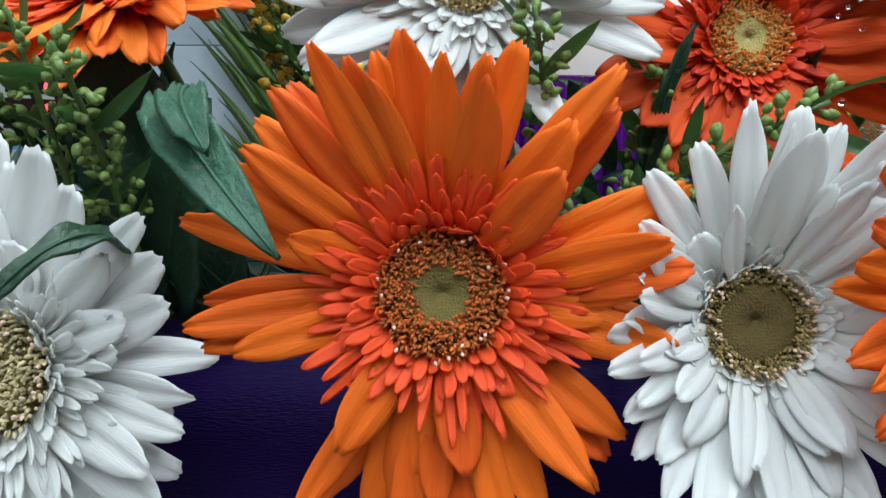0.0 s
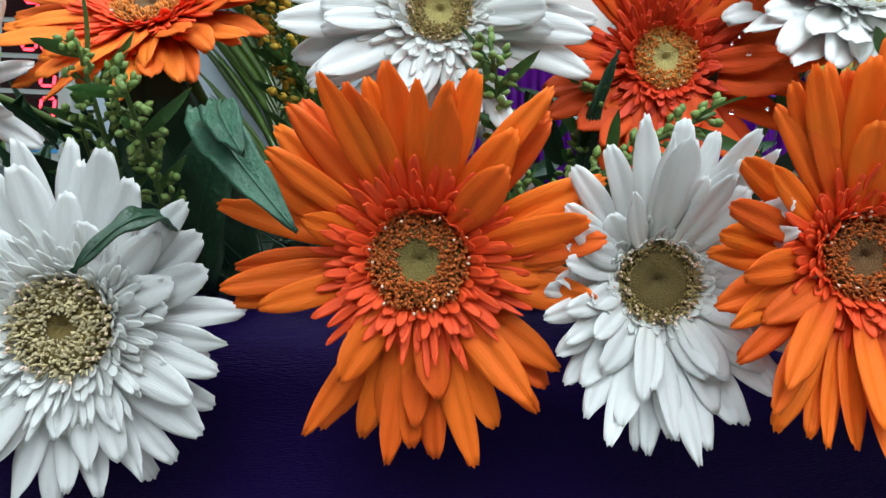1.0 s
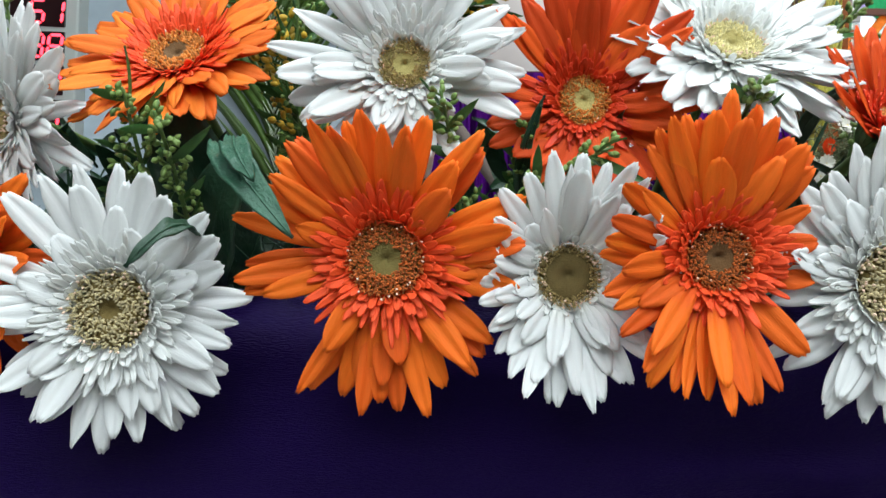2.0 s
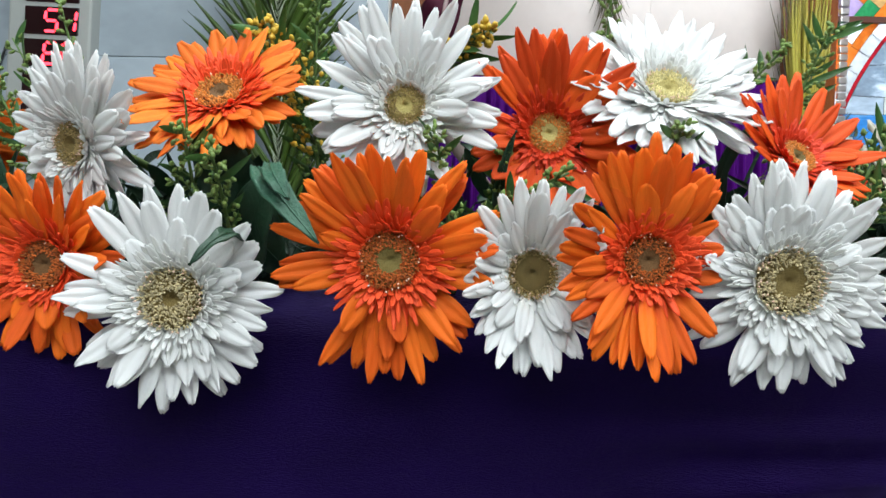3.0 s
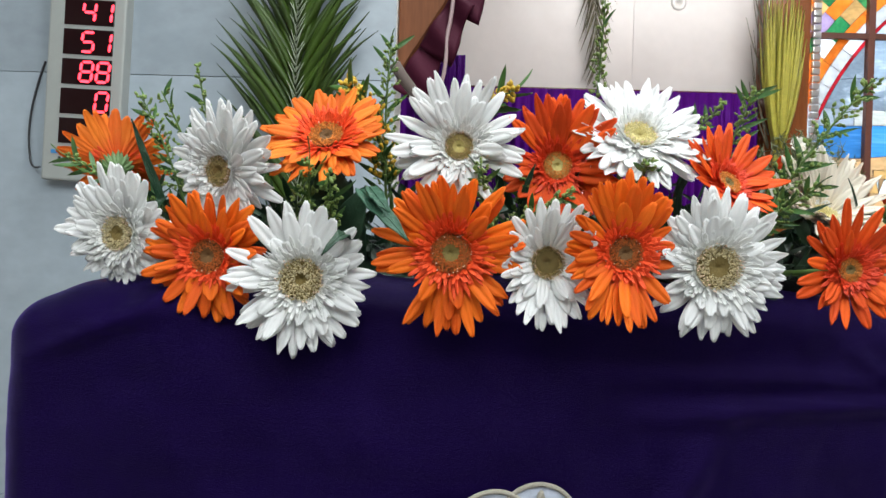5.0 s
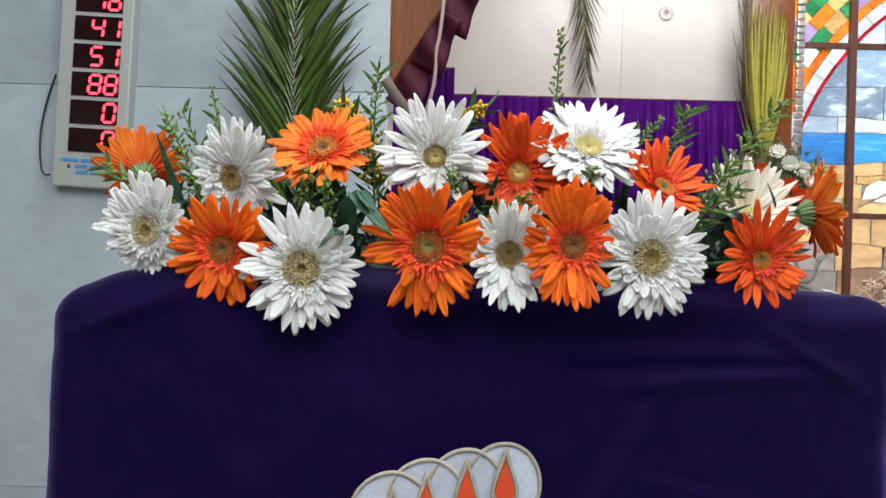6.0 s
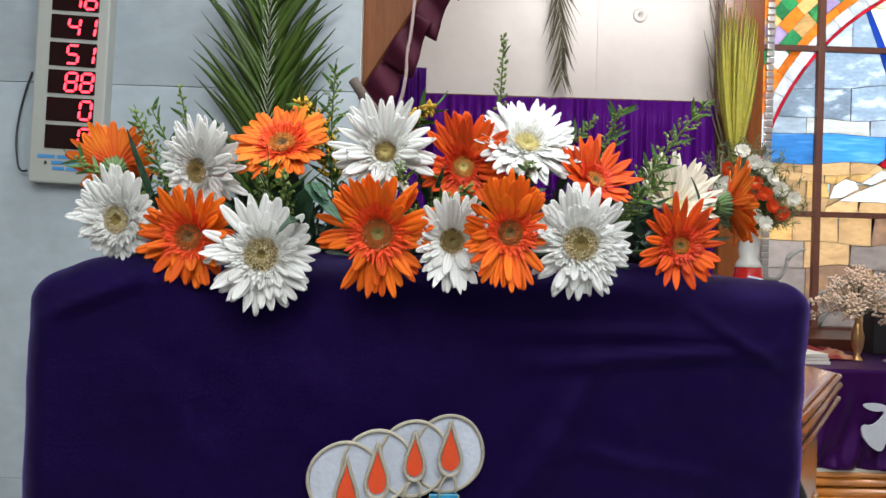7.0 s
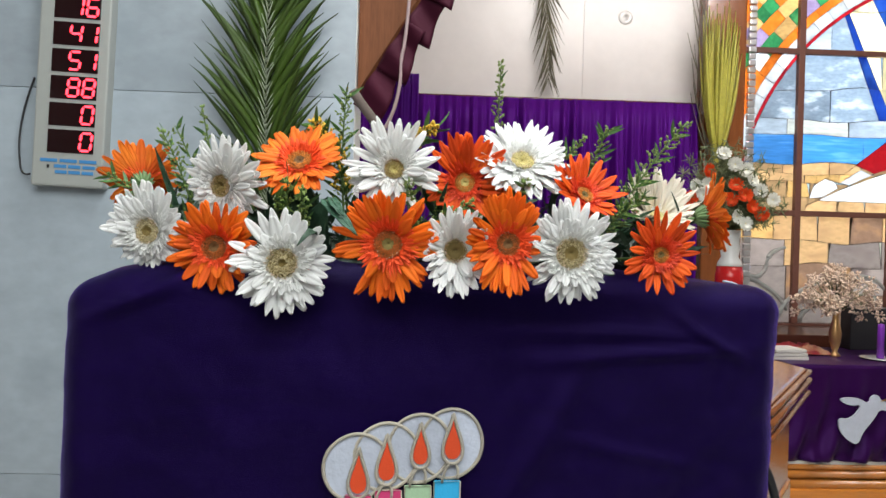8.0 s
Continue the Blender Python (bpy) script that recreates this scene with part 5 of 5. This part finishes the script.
bloom((-0.304, 0.258, 1.562), (-0.40, 0.75, 0.42), (0.046, 0.046, 0.046, 0.046), "pale", "seen from behind with petals upright", e0=34, e1=0, third=0, rd=0.010)
bloom((0.388, 0.228, 1.536), (0.94, -0.12, 0.15), (0.045, 0.050, 0.045, 0.048), "pale", "seen from the side with a green calyx", e0=26, e1=4, rd=0.011)

# water drops caught in the deep orange flower of the back row
DROP = mat("water", (0.9, 0.95, 1.0), 0.02, 0.0, 10)
DROP.node_tree.nodes["Principled BSDF"].inputs["Transmission Weight"].default_value = 1.0
DROP.node_tree.nodes["Principled BSDF"].inputs["IOR"].default_value = 1.33
rd_ = random.Random(5)
for k in range(9):
    a, q = rd_.uniform(-1.0, 0.9), rd_.uniform(0.020, 0.042)
    d = bmesh.new()
    bmesh.ops.create_icosphere(d, subdivisions=2, radius=rd_.uniform(0.0007, 0.0012), matrix=Matrix.Diagonal((1, 1, 0.7, 1)))
    part("water_drop", d, DROP, made[12], m=Matrix.Translation((math.cos(a) * q, math.sin(a) * q, 0.004 + q * 0.42)))


# ---- greenery ----
def sprig(root, tip, bow, size=1.0, yellow=False, seed=0, dense=1.0, leafy=0.3, side=0.018):
    """A goldenrod sprig: a stem, short side twigs with round buds, a few narrow leaves."""
    r = random.Random(seed + 100)
    ob = empty("goldenrod_sprig", Matrix.Translation(root), "goldenrod sprig with " + ("yellow flower heads" if yellow else "closed green buds") + " between the gerberas", "sprig", "goldenrod sprigs")
    a, c = Vector((0, 0, 0)), Vector(tip) - Vector(root)
    pts = bez(a, c / 2 + Vector(bow), c, 14)
    part("stem", add_tube(bmesh.new(), pts, 0.0016 * size, 0.0007 * size, 6), STEM, ob)
    twigs, buds, leaves = bmesh.new(), bmesh.new(), bmesh.new()
    total = c.length
    count = max(5, int(total / 0.0036 * dense))
    for k in range(count):
        s = 0.30 + 0.70 * k / count
        i = min(13, int(s * 14))
        p = pts[i].lerp(pts[i + 1], s * 14 - i)
        t = (pts[i + 1] - pts[i]).normalized()
        ang = k * 2.4
        o = t.orthogonal().normalized()
        o = Matrix.Rotation(ang, 3, t) @ o
        ln = side * size * (1.15 - 0.85 * s) * r.uniform(0.6, 1.2)
        w = (o + t * r.uniform(0.5, 1.2)).normalized()
        add_tube(twigs, [p, p + w * ln], 0.0005 * size, 0.0004 * size, 4, cap=False)
        for j in range(3):
            q = p + w * ln * (0.45 + 0.28 * j)
            v = (w + Vector((r.gauss(0, 0.6), r.gauss(0, 0.6), r.gauss(0, 0.6)))).normalized()
            add_blob(buds, q, v, 0.00135 * size * r.uniform(0.8, 1.25), 0.0042 * size * r.uniform(0.8, 1.3), 6, 4)
        if r.random() < leafy:
            add_leaf(leaves, p, (o + t * 0.9).normalized(), o.cross(t), 0.024 * size * r.uniform(0.6, 1.2), 0.0024 * size, 0.3)
    tagged(part("twig", twigs, STEM, ob), kind="stuff")
    tagged(part("bud", buds, BUD_YELLOW if yellow else BUD, ob), kind="stuff")
    tagged(part("leaf", leaves, LEAF_FRESH, ob), kind="stuff")
    return ob


def add_leaf(bm, p, d, n, ln, w, bend=0.3, nu=2, nv=6, thick=0.0):
    p, d, n = Vector(p), Vector(d).normalized(), Vector(n).normalized()
    s = d.cross(n).normalized()

    def f(u, v):
        c = (u - 0.5) * 2
        return p + d * ln * v + s * c * w * math.sin(math.pi * (0.08 + 0.92 * v)) ** 0.7 * (1 - 0.2 * v) + n * (abs(c) * w * 0.35 - bend * ln * v * v * 0.5)
    return add_sheet(bm, f, nu, nv, thick)


sprig((-0.235, 0.27, 1.49), (-0.276, 0.24, 1.622), (0.01, -0.01, 0.01), seed=0)
sprig((-0.23, 0.3, 1.5), (-0.27, 0.27, 1.632), (0.012, 0, 0), dense=0.5, seed=1)
sprig((-0.215, 0.3, 1.5), (-0.238, 0.27, 1.658), (0.0, 0, 0.01), dense=0.5, side=0.012, seed=2)
sprig((-0.055, 0.29, 1.48), (-0.058, 0.26, 1.678), (-0.012, 0, 0), side=0.024, seed=3)
sprig((0.125, 0.3, 1.5), (0.132, 0.25, 1.722), (0.004, 0, 0.01), side=0.013, dense=0.8, leafy=0.1, seed=4)
sprig((0.235, 0.28, 1.5), (0.268, 0.25, 1.643), (-0.006, 0, 0.02), side=0.014, seed=5)
sprig((0.265, 0.26, 1.49), (0.358, 0.23, 1.648), (-0.02, 0, 0.0), side=0.022, size=1.15, seed=6)
sprig((0.165, 0.27, 1.56), (0.24, 0.25, 1.632), (0.01, 0, 0.0), side=0.01, seed=7)
sprig((-0.118, 0.24, 1.47), (-0.112, 0.172, 1.562), (-0.004, 0, 0.015), side=0.02, dense=0.6, seed=8)
sprig((-0.1, 0.23, 1.48), (-0.095, 0.165, 1.551), (0.0, 0, 0.01), side=0.014, seed=9)
sprig((0.034, 0.24, 1.47), (0.022, 0.175, 1.563), (0.004, 0, 0.01), side=0.014, seed=10)
sprig((0.03, 0.235, 1.48), (0.095, 0.178, 1.541), (-0.015, 0, 0.01), side=0.014, dense=1.3, seed=11)
sprig((0.15, 0.24, 1.49), (0.155, 0.178, 1.57), (0, 0, 0.01), side=0.012, seed=12)
sprig((-0.225, 0.28, 1.5), (-0.332, 0.225, 1.566), (0.02, 0, -0.012), leafy=0.8, side=0.012, seed=13)
sprig((0.235, 0.25, 1.49), (0.3, 0.195, 1.556), (-0.01, 0, -0.005), leafy=0.9, seed=14)
sprig((-0.055, 0.3, 1.5), (-0.095, 0.25, 1.637), (0.02, 0, 0.03), yellow=True, side=0.02, dense=1.8, size=1.35, seed=15)
sprig((-0.01, 0.3, 1.52), (0.053, 0.25, 1.636), (-0.03, 0, 0.04), yellow=True, side=0.015, dense=1.8, size=1.35, seed=16)
sprig((0.055, 0.25, 1.48), (0.062, 0.205, 1.555), (0, 0, 0.01), side=0.012, leafy=0.7, seed=17)
sprig((-0.135, 0.25, 1.48), (-0.128, 0.2, 1.54), (0, 0, 0.01), side=0.018, leafy=0.2, dense=0.5, seed=18)


def broad_leaf(name, pts, width, normal, material, label, fold=0.25, rib=True):
    """A long leaf blade along a bent midrib (root, bend, tip)."""
    root = Vector(pts[0])
    ob = empty(name, Matrix.Translation(root), label, "leaf")
    mid = [Vector(p) - root for p in bez(*pts, n=18)]
    nrm = Vector(normal).normalized()

    def f(u, v):
        i = min(17, int(v * 18))
        p = mid[i].lerp(mid[i + 1], v * 18 - i)
        t = (mid[i + 1] - mid[i]).normalized()
        s = t.cross(nrm).normalized()
        n2 = s.cross(t)
        c = (u - 0.5) * 2
        w = width * (math.sin(math.pi * (0.12 + 0.88 * v)) ** 0.65) * (1.05 - 0.25 * v)
        return p + s * c * w + n2 * (abs(c) * w * fold + 0.0012 * math.sin(v * 21 + c * 2) * abs(c) + 0.0005 * math.cos(c * 16))
    part("blade", add_sheet(bmesh.new(), f, 10, 22, 0.0006), material, ob)
    if rib:
        part("midrib", add_tube(bmesh.new(), [p + nrm * 0.0002 for p in mid], 0.0008, 0.0003, 5), material, ob)


LEAF_A = [(-0.0715, 0.176, 1.540), (-0.058, 0.146, 1.530), (-0.0305, 0.140, 1.5005)]
LEAF_B = [(-0.064, 0.172, 1.542), (-0.056, 0.144, 1.535), (-0.0455, 0.1395, 1.5215)]
broad_leaf("folded_leaf", LEAF_A, 0.0080, (0.35, -1, 0.35), LEAF_DULL, "long grey-green leaf bent over an orange petal", 0.2)
broad_leaf("curled_leaf", LEAF_B, 0.0062, (0.2, -1, 0.4), LEAF_DULL, "short grey-green leaf lying over the folded one", 0.1)
broad_leaf("dark_leaf", [(-0.085, 0.25, 1.478), (-0.098, 0.205, 1.535), (-0.118, 0.205, 1.580)], 0.020, (0.3, -1, 0.1), LEAF, "wide dark green leaf with a torn edge", 0.3)
broad_leaf("dark_leaf", [(-0.10, 0.25, 1.476), (-0.09, 0.205, 1.50), (-0.070, 0.20, 1.545)], 0.018, (-0.2, -1, 0.1), LEAF, "wide dark green leaf in the shade", 0.3)
broad_leaf("small_leaf", [(-0.084, 0.190, 1.492), (-0.073, 0.150, 1.519), (-0.095, 0.142, 1.488)], 0.0050, (0.2, -1, 0.6), LEAF, "narrow dark green leaf curling over a white petal", 0.2)
broad_leaf("narrow_leaf", [(-0.25, 0.26, 1.50), (-0.268, 0.24, 1.56), (-0.281, 0.235, 1.60)], 0.004, (0.2, -1, 0.1), LEAF, "narrow dark green leaf standing upright", 0.2)
broad_leaf("narrow_leaf", [(0.21, 0.26, 1.51), (0.18, 0.235, 1.565), (0.23, 0.225, 1.585)], 0.005, (0.2, -1, 0.4), LEAF, "narrow green leaf under a white flower", 0.2)
broad_leaf("narrow_leaf", [(0.065, 0.25, 1.50), (0.052, 0.205, 1.53), (0.068, 0.198, 1.566)], 0.0042, (0.2, -1, 0.1), LEAF, "narrow dark green leaf standing upright", 0.2)
broad_leaf("narrow_leaf", [(0.20, 0.24, 1.475), (0.23, 0.20, 1.47), (0.262, 0.185, 1.462)], 0.006, (0.1, -1, 0.5), LEAF, "dark green leaf lying on the cloth edge", 0.2)


def foliage():
    """Dark filler leaves and needles between the stems."""
    r = random.Random(77)
    bm = bmesh.new()
    for k in range(900):
        x = r.uniform(-0.30, 0.37)
        y = r.uniform(0.235, 0.40)
        z = 1.468 + abs(r.gauss(0, 0.035))
        d = Vector((r.gauss(0, 0.7), r.gauss(-0.3, 0.6), r.uniform(0.1, 1.0))).normalized()
        n = Vector((r.gauss(0, 0.6), -1, r.gauss(0, 0.6)))
        add_leaf(bm, (x, y, z), d, n, r.uniform(0.02, 0.055), r.uniform(0.0012, 0.007), r.uniform(0, 0.6))
    for k in range(700):
        x = r.uniform(-0.30, 0.37)
        p = Vector((x, r.uniform(0.225, 0.36), 1.468 + r.uniform(0, 0.03)))
        d = Vector((r.gauss(0, 0.8), r.gauss(-0.3, 0.5), r.uniform(-0.1, 0.9))).normalized()
        add_tube(bm, [p, p + d * r.uniform(0.015, 0.04)], 0.0005, 0.0002, 3, cap=False)
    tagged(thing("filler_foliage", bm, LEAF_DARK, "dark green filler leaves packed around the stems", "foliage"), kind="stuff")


foliage()
thing("flower_tray", box((-0.30, 0.30, 1.4585), (0.37, 0.42, 1.50), 0.006), BLACK, "low black tray with foam under the flowers", "tray", smooth=False)

# ---- marble slabs on the wall beside the arch ----
slab_rows = [(0.0, 0.7735), (0.775, 1.9215), (1.923, 3.0815), (3.083, 4.6)]
slab_cols = [(-3.6, -2.62), (-2.616, -1.40), (-1.396, -0.160)]
for z0, z1 in slab_rows:
    for x0, x1 in slab_cols:
        part("marble_slab", box((x0, 1.50, z0), (x1, 1.511, z1), 0.0015), MARBLE, wall_marble, smooth=False)

# ---- slabs of the chancel wall above and behind the curtain ----
north = bpy.data.objects["wall_north"]
for x0, x1 in ((-3.6, -1.2), (-1.199, 1.313), (1.314, 2.2)):
    for z0, z1 in ((0.0, 2.2), (2.201, 4.6)):
        part("marble_slab", box((x0, 4.788, z0), (x1, 4.799, z1), 0.0015), PLASTER, north, smooth=False)
